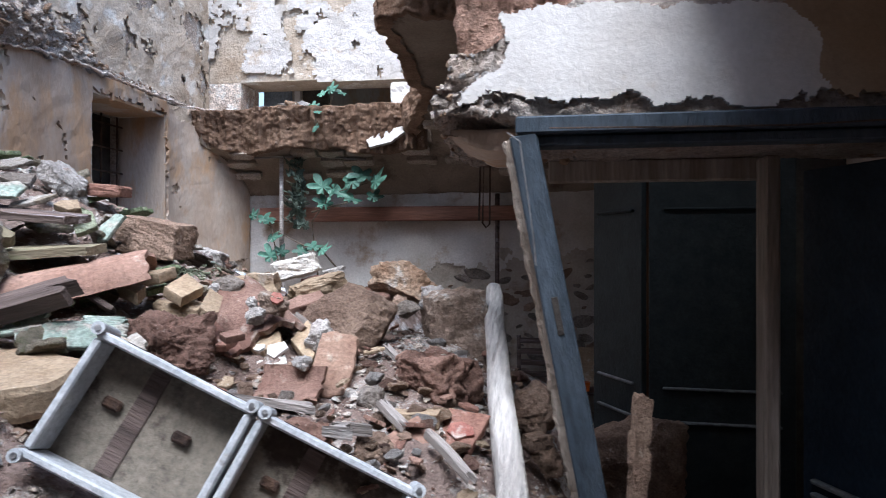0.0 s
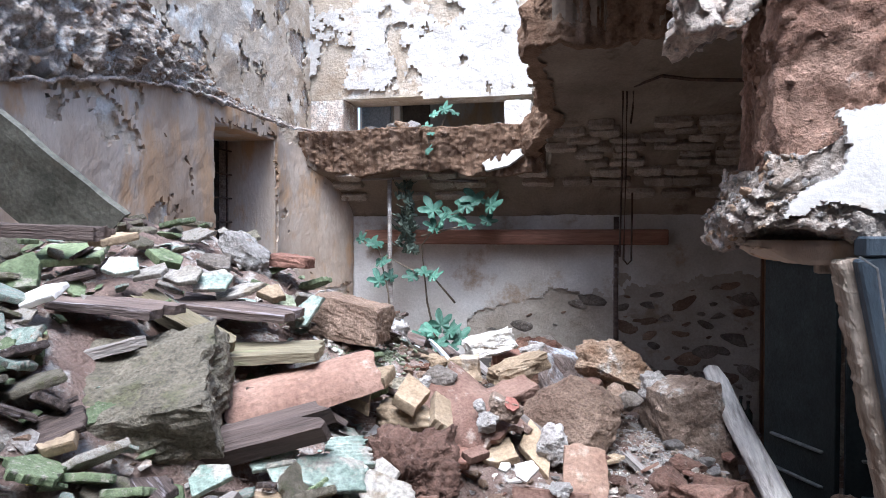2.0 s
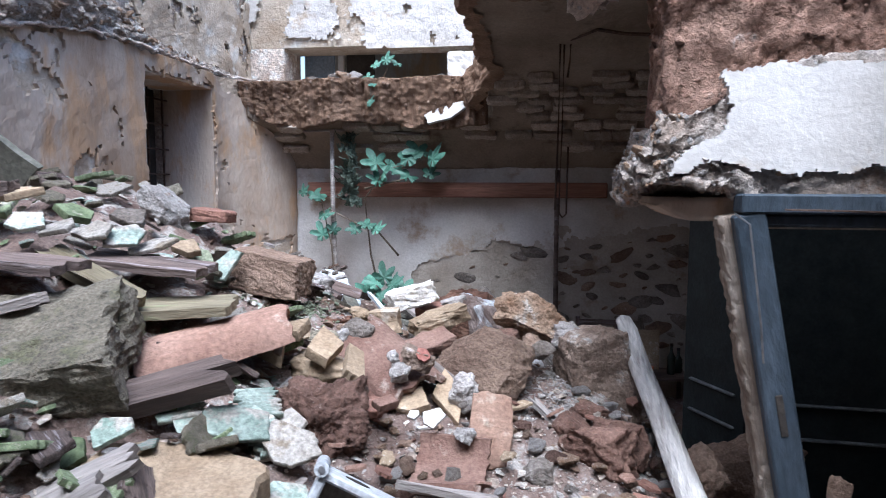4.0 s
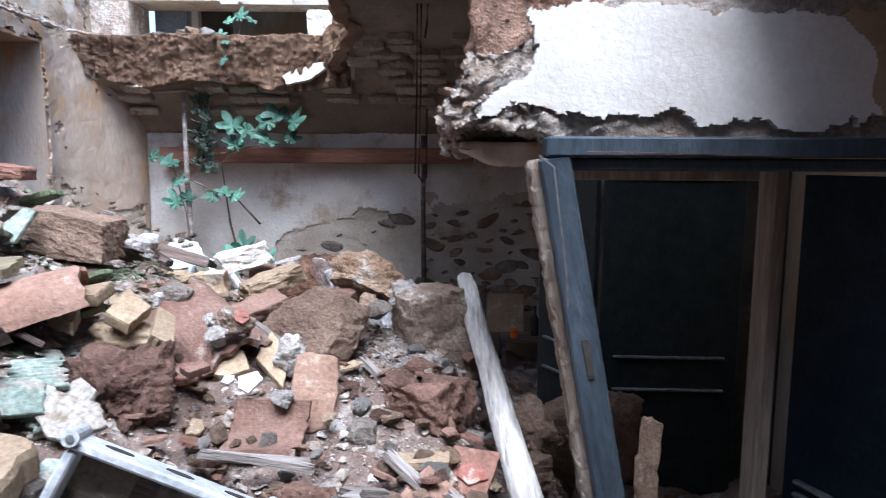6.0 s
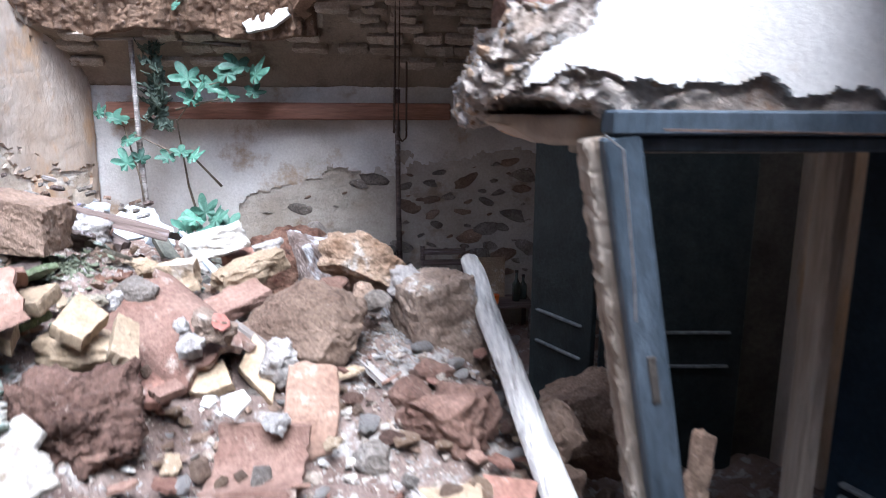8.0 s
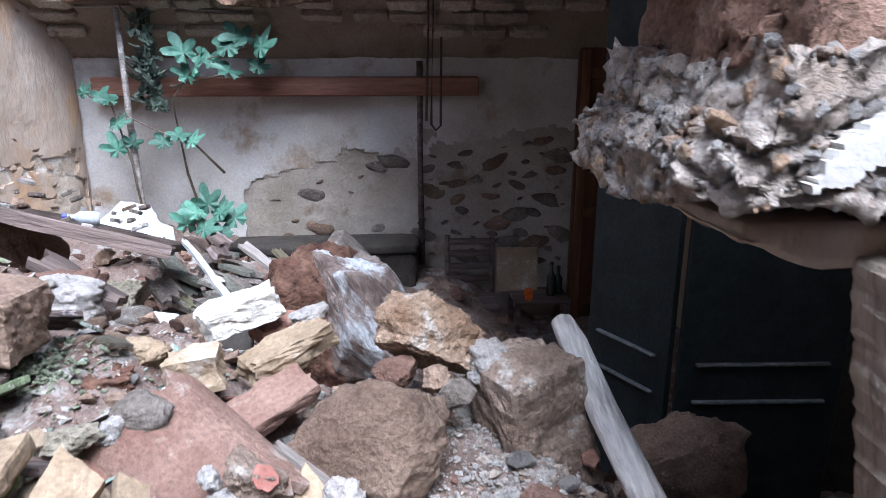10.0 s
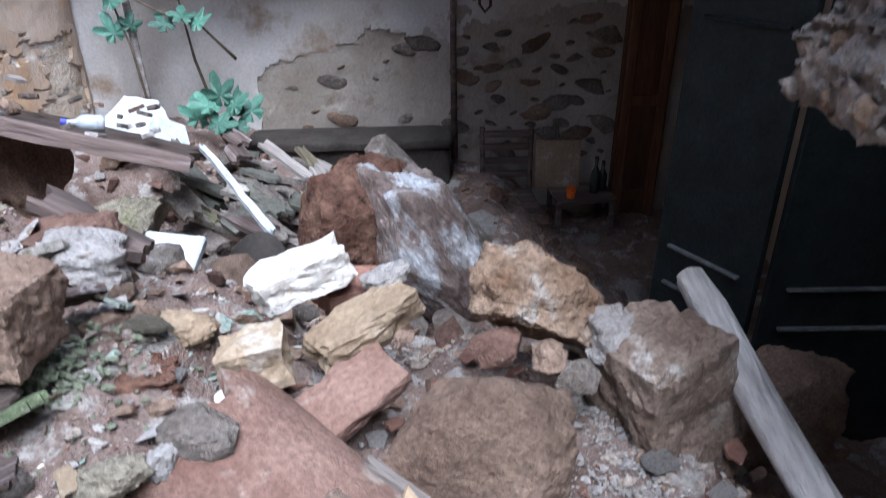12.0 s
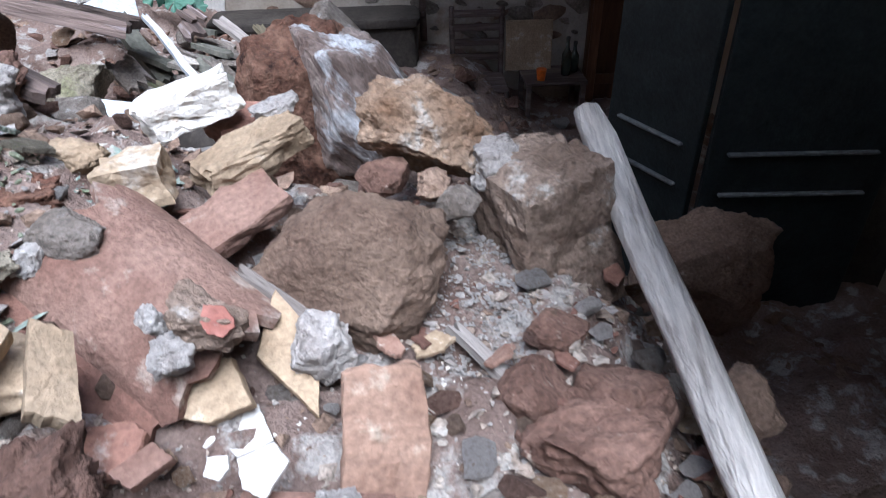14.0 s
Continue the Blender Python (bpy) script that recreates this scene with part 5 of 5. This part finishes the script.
# window grate and reveal in the left wall
win = thing("window_1", pose(-4.4, 5.85, 1.2), "deep window opening with an iron grate, dim behind", "window", kind="structure")
# dark sheet gives the dimness behind the grate
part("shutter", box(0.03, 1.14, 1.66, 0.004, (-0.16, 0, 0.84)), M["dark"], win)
for k in range(5):
    part("bar", tube([(-0.02, -0.5 + 0.25 * k, 0), (-0.02, -0.5 + 0.25 * k, 1.68)], 0.011, 6), M["iron"], win)
for k in range(7):
    part("bar", tube([(0.0, -0.56, 0.12 + 0.24 * k), (0.0, 0.56, 0.12 + 0.24 * k)], 0.009, 6), M["iron"], win)
for nm, dy in (("reveal", -0.573), ("reveal", 0.573)):
    part(nm, box(0.52, 0.03, 1.68, 0.004, (0.22, dy, 0.84)), M["stained"], win)
part("soffit", box(0.52, 1.1, 0.03, 0.004, (0.22, 0, 1.675)), M["stained"], win)

# upper opening: a panel, a jamb, a white block
solid("door_panel", box(0.36, 0.05, 1.0, 0.004), M["blue_panel"], pose(-3.4, 8.1, 3.3), "grey-blue painted door panel in the room beyond", "door panel")
solid("jamb", box(0.07, 0.08, 1.0, 0.004), M["plaster"], pose(-3.13, 8.1, 3.3), "white door jamb in the room beyond", "door jamb")
solid("dark_board", box(0.34, 0.05, 1.0, 0.004), M["dark"], pose(-2.9, 8.12, 3.3), "dark upright board in the room beyond", "door panel")
put_block(-1.55, 7.15, 3.16, 0.28, 0.2, 0.26, "plaster", "whitewashed masonry block at the broken floor edge", 92, name="masonry_block", cat="block")

# far floor: bench, chair, table, bottles
bench = thing("bench", pose(-1.4, 7.12, -0.22), "dark low bench along the far wall", "bench")
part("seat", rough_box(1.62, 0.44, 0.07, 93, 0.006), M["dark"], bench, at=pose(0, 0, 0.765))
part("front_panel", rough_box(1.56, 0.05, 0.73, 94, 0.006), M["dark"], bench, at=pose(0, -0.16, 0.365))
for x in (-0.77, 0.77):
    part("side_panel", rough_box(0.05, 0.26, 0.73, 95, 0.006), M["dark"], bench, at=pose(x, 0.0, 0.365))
chair = thing("ladder_chair", pose(-0.12, 7.0, -0.42), "dark wooden ladder-back chair in shade", "chair")
for x in (-0.2, 0.2):
    part("leg", tube([(x, 0.15, 0), (x, 0.17, 0.5), (x * 1.02, 0.22, 1.0)], 0.022, 8), M["dark_wood"], chair)
    part("leg", tube([(x, -0.2, 0), (x, -0.2, 0.45)], 0.02, 8), M["dark_wood"], chair)
for z in (0.6, 0.72, 0.84, 0.95):
    part("slat", box(0.38, 0.015, 0.06, 0.006, (0, 0.19, z)), M["dark_wood"], chair)
part("seat", box(0.44, 0.4, 0.04, 0.012, (0, -0.02, 0.45)), M["dark_wood"], chair)
table = thing("side_table", pose(0.48, 6.98, -0.42), "small dark wooden table against the wall", "table")
part("tabletop", box(0.5, 0.4, 0.03, 0.006, (0, 0, 0.49)), M["dark_wood"], table)
for x in (-0.22, 0.22):
    for y in (-0.17, 0.17):
        part("leg", box(0.04, 0.04, 0.475, 0.004, (x, y, 0.237)), M["dark_wood"], table)
solid("cardboard", box(0.38, 0.02, 0.4, 0.003), M["yellow_brick"], pose(0.3, 7.12, 0.28, -6, 0, 0), "brownish cardboard sheet leaning on the wall", "cardboard")


def bottle(x, y, z, h, r, material, label, cap=None):
    t_ = thing("bottle", pose(x, y, z), label, "bottle")
    prof = [(0, r * 0.9), (0.02, r), (h * 0.6, r), (h * 0.72, r * 0.6), (h * 0.8, r * 0.35), (h, r * 0.33)]
    part("body", tube([(0, 0, a) for a, _ in prof], [q for _, q in prof], 16), M[material], t_, smooth=True)
    part("cap", tube([(0, 0, h), (0, 0, h + 0.025)], r * 0.42, 12), M[cap or "dark"], t_)
    return t_


bottle(0.58, 6.95, 0.085, 0.28, 0.04, "glass", "dark glass bottle on a table")
bottle(0.66, 7.02, 0.085, 0.22, 0.04, "glass", "short dark glass bottle on a table")
solid("orange_cup", tube([(0, 0, 0), (0, 0, 0.09)], [0.032, 0.042], 16), M["orange"], pose(0.36, 6.85, 0.085), "bright orange plastic cup on a table", "cup")

# far left: timber deck with junk on it
deck = put_plank(-2.8, 5.05, 1.32, 1.7, 0.6, 0.04, "timber", "dark timber deck with a heavy edge board, resting on rubble", 101, rx=-13, ry=17, rz=6, name="timber_deck", ragged=0.1)
part("edge_board", plank(1.66, 0.04, 0.07, 111, 0.06), M["dark_wood"], deck, "dark brown edge board", at=pose(0, -0.31, -0.005))
put_rock(-2.95, 5.3, 1.0, 0.4, 0.4, 0.6, "brown_stone", "brown stone under a timber deck", 102)
put_rock(-2.28, 4.8, 0.9, 0.35, 0.3, 0.3, "moss_block", "mossy grey stone under a timber slab", 103)
bt = bottle(-2.5, 5.12, 1.3, 0.16, 0.04, "white_plastic", "white plastic bottle with a blue cap lying on timber", "blue_cap")
bt.matrix_basis = pose(-2.42, 5.1, 1.27, 0, -80, 20)
solid("plastic_sheet", shard(0.52, 0.4, 0.03, 104, 5), M["white_plastic"], pose(-2.6, 6.0, 1.0, 40, 18, -10), "broken white plastic sheet on the debris", "plastic sheet")
solid("plastic_box", box(0.2, 0.3, 0.09, 0.01, segs=2), M["white_plastic"], pose(-2.4, 5.9, 0.95, 20, 30, 30), "white plastic box on the debris", "box")
put_plank(-2.2, 5.55, 0.84, 0.62, 0.1, 0.05, "grey_panel", "grey painted batten in debris", 105, ry=26, rz=-50)
put_plank(-1.82, 4.95, 0.99, 0.9, 0.035, 0.025, "white_plastic", "long white strip sloping down the debris", 106, ry=12, rz=-58)
put_plank(-1.75, 6.1, 0.72, 0.5, 0.08, 0.03, "old_wood", "pale board lying in debris", 107, ry=20, rz=-40)
put_plank(-1.7, 5.7, 0.6, 0.5, 0.12, 0.03, "old_wood", "grey board lying in debris", 108, ry=8, rz=-20)
put_plank(-1.5, 5.5, 0.52, 0.4, 0.1, 0.03, "old_wood", "grey weathered board lying in debris", 109, ry=6, rz=-30)
solid("metal_tray", box(0.26, 0.2, 0.05, 0.008), M["white_plastic"], pose(-2.02, 4.5, 0.86, 24, 6, -6), "white folded metal tray in debris", "tray")
solid("pan", tube([(0, 0, 0), (0, 0, 0.03), (0, 0, 0.07)], [0.15, 0.17, 0.19], 24), M["dark"], pose(-1.6, 4.4, 0.78, 60, 0, -40), "dark round pan lying on its side", "pan", smooth=True)

# grey metal case, open towards the walker
A, E1, E2 = Vector((-1.12, 1.54, 1.3)), Vector((0.39, 0.06, -0.2)), Vector((-0.08, -0.12, -0.33))
ex = E1.normalized()
ez = E1.cross(E2).normalized()
ey = ez.cross(ex)
cm = Matrix.Translation(A) @ Matrix((ex, ey, ez)).transposed().to_4x4()
case = thing("metal_case", cm, "grey metal case with two stained compartments, lying open", "case")
CW, CH, CD = 0.445, 0.34, 0.11
for k in (0, 1):
    o = k * (CW + 0.012)
    comp = part("compartment", box(CW - 0.03, CH - 0.03, 0.012, 0.003, (o + CW / 2, CH / 2, CD)), M["case_in"], case, "stained beige lining, darkened for the shade inside")
    for nm, sx, sy, x, y in (("rim", CW, 0.022, CW / 2, 0.011), ("rim", CW, 0.022, CW / 2, CH - 0.011), ("side", 0.022, CH - 0.046, 0.011, CH / 2), ("side", 0.022, CH - 0.046, CW - 0.011, CH / 2)):
        part(nm, box(sx, sy, CD, 0.005, (o + x, y, CD / 2)), M["case"], case)
    for j in range(3):
        slot = tube([(0, -0.002, 0), (0, 0.004, 0)], 0.014, 16)
        bmesh.ops.scale(slot, vec=(2.2, 1, 1), verts=slot.verts[:])
        part("slot", slot, M["dark"], case, at=pose(o + 0.09 + 0.13 * j, 0, CD / 2 - 0.004))
    for x in (0.1, 0.3):
        part("clip", box(0.05, 0.03, 0.02, 0.006, (o + x, CH * 0.45, CD - 0.016)), M["iron"], case)
    part("band", box(0.05, CH - 0.06, 0.004, 0.001, (o + 0.17, CH / 2, CD - 0.009)), M["dark_wood"], case)
for x, y in ((0.0, 0.0), (CW - 0.012, 0.0), (CW + 0.024, 0.0), (2 * CW + 0.012, 0.0), (0.0, CH), (2 * CW + 0.012, CH)):
    part("hinge", tube([(x, y, -0.012), (x, y, CD + 0.004)], 0.017, 14), M["case"], case)
    part("screw", tube([(x, y, -0.016), (x, y, -0.01)], 0.008, 10), M["chrome"], case)

# debris on the timber slab
for k in range(26):
    u_ = rnd.uniform(-0.6, 0.6)
    s_ = rnd.uniform(0.03, 0.11)
    put_shard(-2.65 + 0.93 * u_, 5.1 + 0.1 * u_ + rnd.uniform(-0.3, 0.3), 1.38 - 0.29 * u_, s_, s_ * 0.7, 0.02, rnd.choice(("grey_stone", "old_wood", "lime_stone", "brown_stone", "dark_wood")),
              "broken bit of debris on the timber slab", 700 + k, rnd.uniform(-15, 15), 20, rnd.uniform(0, 180), n=5, name="debris_piece", cat="debris")


# broken boards and slabs piled between the plastic and the boulder
for k in range(46):
    x, y = rnd.uniform(-2.15, -1.35), rnd.uniform(5.0, 6.4)
    ln_ = rnd.uniform(0.16, 0.42)
    mt = rnd.choice(("old_wood", "grey_stone", "dirty_plaster", "moss_wood", "dark_wood", "grey_panel"))
    z = max(heap(x, y), 0.5) + 0.05 + 0.3 * rnd.random() * smooth(-1.3, -2.0, x)
    put_plank(x, y, z, ln_, rnd.uniform(0.06, 0.16), 0.03, mt, "broken grey board in a debris pile" if "wood" in mt else "broken slab in a debris pile", 900 + k, rnd.uniform(-20, 20), rnd.uniform(5, 30), rnd.uniform(-75, 10), name="board" if "wood" in mt else "slab", cat="board" if "wood" in mt else "slab", ragged=0.06)


# ---- loose rubble ----
def chips(count, seed, zone, smin, smax, material, name, label, flat=0.6, n_pts=9):
    """Many small broken pieces lying on the heap, as one stuff object."""
    rnd_ = np.random.RandomState(seed)
    shapes = []
    for k in range(10):
        b = bmesh.new()
        for _ in range(n_pts):
            v = rnd_.normal(size=3)
            v /= np.linalg.norm(v)
            b.verts.new(v * rnd_.uniform(0.75, 1.1))
        r = bmesh.ops.convex_hull(b, input=b.verts[:])
        bmesh.ops.delete(b, geom=[v for v in b.verts if not v.link_faces], context="VERTS")
        bmesh.ops.triangulate(b, faces=b.faces[:])
        b.verts.index_update()
        shapes.append((np.array([v.co[:] for v in b.verts]), [[v.index for v in f_.verts] for f_ in b.faces]))
        b.free()
    vs, fs, base = [], [], 0
    made = 0
    while made < count:
        x, y = rnd_.uniform(zone[0], zone[1]), rnd_.uniform(zone[2], zone[3])
        if nz((x, y, 0), 1.7, seed, 3) < rnd_.uniform(-0.5, 0.35):
            continue
        made += 1
        s = smin * (smax / smin) ** (rnd_.rand() ** 2.2)
        v, f_ = shapes[rnd_.randint(10)]
        m = np.array(Euler(rnd_.uniform(-0.5, 0.5, 3) + [0, 0, rnd_.uniform(0, 6.28)]).to_matrix())
        z = heap(x, y) - 0.03 + 0.07 * nz((x, y, 0), 2.2, 3, 3) + 0.035 * nz((x, y, 0), 9, 5, 4)
        p = (v * [s, s * rnd_.uniform(0.55, 1.0), s * flat * rnd_.uniform(0.5, 1.1)]) @ m.T * 0.5 + [x, y, z + s * 0.12]
        vs.append(p)
        fs += [[i + base for i in t_] for t_ in f_]
        base += len(p)
    me = bpy.data.meshes.new(name)
    me.from_pydata(np.concatenate(vs).tolist(), [], fs)
    me.materials.append(M[material])
    return tagged(new(name, me), label, "rubble", kind="stuff")


chips(4200, 1, (-2.2, 0.3, 1.2, 3.7), 0.008, 0.07, "rubble", "gravel", "loose brown gravel and mortar crumbs")
chips(2200, 2, (-1.9, 0.2, 1.2, 3.7), 0.006, 0.045, "lime_stone", "lime_crumbs", "loose white lime crumbs on the heap")
chips(2400, 3, (-2.2, 0.6, 1.2, 5.0), 0.01, 0.09, "brown_stone", "brown_chips", "loose brown stone chips")
chips(700, 4, (-2.0, 0.2, 1.2, 3.6), 0.01, 0.07, "terracotta", "terracotta_chips", "loose red terracotta chips", 0.35)
chips(900, 5, (-3.6, -1.3, 1.2, 3.4), 0.015, 0.13, "mint", "mint_chips", "loose chips of mint-green plaster", 0.3)
chips(700, 6, (-3.6, -1.5, 1.2, 3.6), 0.015, 0.14, "lime_stone", "plaster_chips", "loose chips of pale plaster", 0.35)
chips(350, 7, (-3.6, -1.7, 1.2, 3.6), 0.02, 0.15, "green", "green_chips", "loose mossy green chips", 0.35)
chips(1500, 8, (-3.6, 1.2, 3.4, 7.0), 0.015, 0.14, "brown_stone", "far_chips", "loose stones and debris on the far floor", 0.6)
chips(700, 9, (-3.4, -1.0, 3.8, 7.0), 0.015, 0.14, "lime_stone", "far_plaster", "loose plaster debris on the far floor", 0.4)
chips(500, 10, (-3.4, 0.2, 3.4, 6.8), 0.02, 0.18, "red_stone", "far_red_chips", "loose dark red stones on the far floor", 0.7)

chips(5000, 11, (-2.0, 0.0, 2.2, 3.5), 0.003, 0.018, "lime_stone", "lime_grit", "fine white lime grit on the heap")
chips(4500, 12, (-2.0, 0.2, 1.6, 3.5), 0.004, 0.022, "rubble", "brown_grit", "fine brown grit on the heap")
chips(1800, 15, (-0.74, -0.48, 2.68, 3.12), 0.005, 0.03, "lime_stone", "lime_gravel", "pale lime gravel between the boulders")
chips(500, 13, (-1.95, -1.45, 2.6, 3.15), 0.008, 0.04, "moss", "mossy_crumbs", "grey-green mossy crumbs on the heap")
chips(500, 14, (-1.8, 0.1, 1.6, 3.4), 0.01, 0.05, "old_wood", "wood_splinters", "small wood splinters in the rubble", 0.25)


def crust(ob, count, seed, smin, smax, material, name, label, inside):
    """Crumbs stuck to a broken face, as one stuff part of it."""
    rnd_ = random.Random(seed)
    faces = [f_ for f_ in ob.data.polygons if inside(f_.center)]
    b = bmesh.new()
    hull = bmesh.new()
    bmesh.ops.create_icosphere(hull, subdivisions=1, radius=0.5)
    pts = [v.co.copy() for v in hull.verts]
    tri = [[v.index for v in f_.verts] for f_ in hull.faces]
    hull.free()
    vs, fs = [], []
    for _ in range(count):
        f_ = rnd_.choice(faces)
        s_ = smin * (smax / smin) ** (rnd_.random() ** 2)
        base = len(vs)
        e = Euler((rnd_.uniform(0, 6), rnd_.uniform(0, 6), rnd_.uniform(0, 6))).to_matrix()
        for q in pts:
            vs.append(f_.center + e @ Vector((q.x * s_ * rnd_.uniform(0.8, 1.5), q.y * s_ * rnd_.uniform(0.6, 1.2), q.z * s_ * rnd_.uniform(0.5, 1.0))))
        fs += [[i + base for i in t_] for t_ in tri]
    b.free()
    me = bpy.data.meshes.new(name)
    me.from_pydata([v[:] for v in vs], [], fs)
    me.materials.append(M[material])
    o = new(name, me)
    o.parent = ob
    return tagged(o, label, "", "", "stuff")


def free_end(c):
    return c.x < 0.1 and c.y < 2.99


crust(bpy.data.objects["wall_doorway"], 900, 1, 0.006, 0.03, "lime_stone", "mortar_crumbs", "lime crumbs stuck in the broken wall", free_end)
crust(bpy.data.objects["wall_doorway"], 130, 2, 0.01, 0.06, "ochre_stone", "stone_bits", "ochre stones stuck in the broken wall", free_end)
crust(bpy.data.objects["wall_doorway_top"], 900, 3, 0.008, 0.05, "redcore", "earth_crumbs", "red earth crumbs on the broken wall", lambda c: c.y < 2.6 or c.x < -0.1)
crust(bpy.data.objects["wall_doorway_clump"], 200, 6, 0.01, 0.06, "lime_stone", "mortar_crumbs", "lime crumbs on the mortar clump", lambda c: True)
crust(bpy.data.objects["rubble_fill"], 1300, 4, 0.008, 0.045, "rubble", "mortar_crumbs", "lime crumbs in the rubble fill", lambda c: c.y < 6.5)
crust(bpy.data.objects["rubble_fill"], 350, 5, 0.01, 0.08, "ochre_stone", "stone_bits", "stones in the rubble fill", lambda c: c.y < 6.2)
crust(bpy.data.objects["vault_fill"], 160, 7, 0.012, 0.05, "brown_stone", "stone_bits", "stones in the earth fill", lambda c: True)

# countable middle-sized stones strewn over the heap
mids = []
for k in range(10):
    b = hull_stone(500 + k)
    me = bpy.data.meshes.new("stone")
    b.to_mesh(me)
    b.free()
    me.materials.append(M[("brown_stone", "red_stone", "grey_stone", "lime_stone", "ochre_stone")[k % 5]])
    mids.append(me)
LAB = {"brown_stone": "loose brown stone in the rubble", "red_stone": "loose dark red stone in the rubble", "grey_stone": "loose grey stone in the rubble", "limed_stone": "loose lime-crusted stone in the rubble", "ochre_stone": "loose ochre stone in the rubble"}
for k in range(150):
    if k < 85:
        x, y = rnd.uniform(-1.9, 0.15), rnd.uniform(1.5, 3.7)
        s = rnd.uniform(0.04, 0.1)
    else:
        x, y = rnd.uniform(-3.3, 0.9), rnd.uniform(3.6, 6.9)
        s = rnd.uniform(0.08, 0.28)
    me = rnd.choice(mids)
    o = new("stone", me)
    o.matrix_basis = pose(x, y, heap(x, y) + s * 0.1, rnd.uniform(-20, 20), rnd.uniform(-20, 20), rnd.uniform(0, 360)) @ Matrix.Diagonal((s, s, s, 1))
    tagged(o, LAB[me.materials[0].name], "stone", ROCK)
for k in range(85):
    x, y = rnd.uniform(-1.35, 0.0), rnd.uniform(1.75, 2.75)
    s = rnd.uniform(0.035, 0.1)
    me = rnd.choice((mids[0], mids[1], mids[4], mids[5], mids[3], mids[9]))
    o = new("stone", me)
    o.matrix_basis = pose(x, y, heap(x, y) + s * 0.12, rnd.uniform(-20, 20), rnd.uniform(-20, 20), rnd.uniform(0, 360)) @ Matrix.Diagonal((s, s, s, 1))
    tagged(o, LAB[me.materials[0].name], "stone", ROCK)
reds = []
for k in range(6):
    b = shard(1, 0.7, 0.14, 640 + k, 5, 0.0, 0.3)
    me = bpy.data.meshes.new("tile_fragment")
    b.to_mesh(me)
    b.free()
    me.materials.append(M[("terracotta", "pink_tile", "yellow_brick")[k % 3]])
    reds.append(me)
for k in range(70):
    x, y = rnd.uniform(-1.6, 0.0), rnd.uniform(1.7, 3.4)
    s = rnd.uniform(0.03, 0.1)
    me = rnd.choice(reds)
    o = new("tile_fragment", me)
    o.matrix_basis = pose(x, y, heap(x, y) + 0.02 + s * 0.1, rnd.uniform(-30, 35), rnd.uniform(-30, 30), rnd.uniform(0, 360)) @ Matrix.Diagonal((s, s, s, 1))
    tagged(o, "small broken piece of clay tile", "tile fragment", TILES)
# flat shards strewn over the left of the heap
flats = []
for k in range(10):
    b = shard(1, 0.7, 0.12, 600 + k, 5, 0.0, 0.3)
    me = bpy.data.meshes.new("tile_fragment")
    b.to_mesh(me)
    b.free()
    me.materials.append(M[("mint", "dirty_plaster", "green", "moss_block", "dark_wood")[k % 5]])
    flats.append(me)
LAB2 = {"mint_paint": "broken flake of mint-green plaster", "dirty_plaster": "broken flake of dirty white plaster", "green_tile": "broken piece of mossy green tile", "mossy_block": "broken piece of mossy stone", "dark_rotten_wood": "dark splinter of rotten board"}
for k in range(270):
    x, y = (rnd.uniform(-3.5, -1.55), rnd.uniform(1.25, 3.3)) if k < 150 else (rnd.uniform(-2.7, -1.4), rnd.uniform(1.15, 1.7))
    s = rnd.uniform(0.06, 0.2)
    me = rnd.choice(flats)
    o = new("tile_fragment", me)
    o.matrix_basis = pose(x, y, heap(x, y) + 0.02 + s * 0.12, rnd.uniform(-35, 40), rnd.uniform(-30, 30), rnd.uniform(0, 360)) @ Matrix.Diagonal((s, s, s, 1))
    tagged(o, LAB2[me.materials[0].name], "tile fragment", TILES)
# rubble lying on the ledge of the upper floor
for k in range(64):
    x, y = rnd.choice((rnd.uniform(-3.6, -1.6), rnd.gauss(-2.85, 0.2))), rnd.uniform(6.85, 7.3)
    s = rnd.uniform(0.05, 0.18) * (1.3 if -3.0 < x < -2.5 else 0.8)
    me = rnd.choice(mids)
    o = new("stone", me)
    o.matrix_basis = pose(x, y, 2.99 + s * 0.2, rnd.uniform(-20, 20), rnd.uniform(-20, 20), rnd.uniform(0, 360)) @ Matrix.Diagonal((s, s, s, 1))
    tagged(o, "loose stone on the broken upper floor", "stone", "stones on the broken floor")
# stones stuck in the fill on the left wall
for k in range(45):
    y = rnd.uniform(2.6, 5.6)
    h = 0.1 + 1.0 * smooth(5.9, 3.0, y)
    v_ = rnd.random() ** 1.3
    s = rnd.uniform(0.04, 0.16)
    o = new("stone", rnd.choice((mids[3], mids[4], mids[8], mids[9])))
    x, y_, z = fill_place((y - 1.6) / 5.75, v_)
    o.parent = left
    o.matrix_basis = pose(x, y, z, rnd.uniform(-40, 40), rnd.uniform(-40, 40), rnd.uniform(0, 360)) @ Matrix.Diagonal((s, s, s, 1))
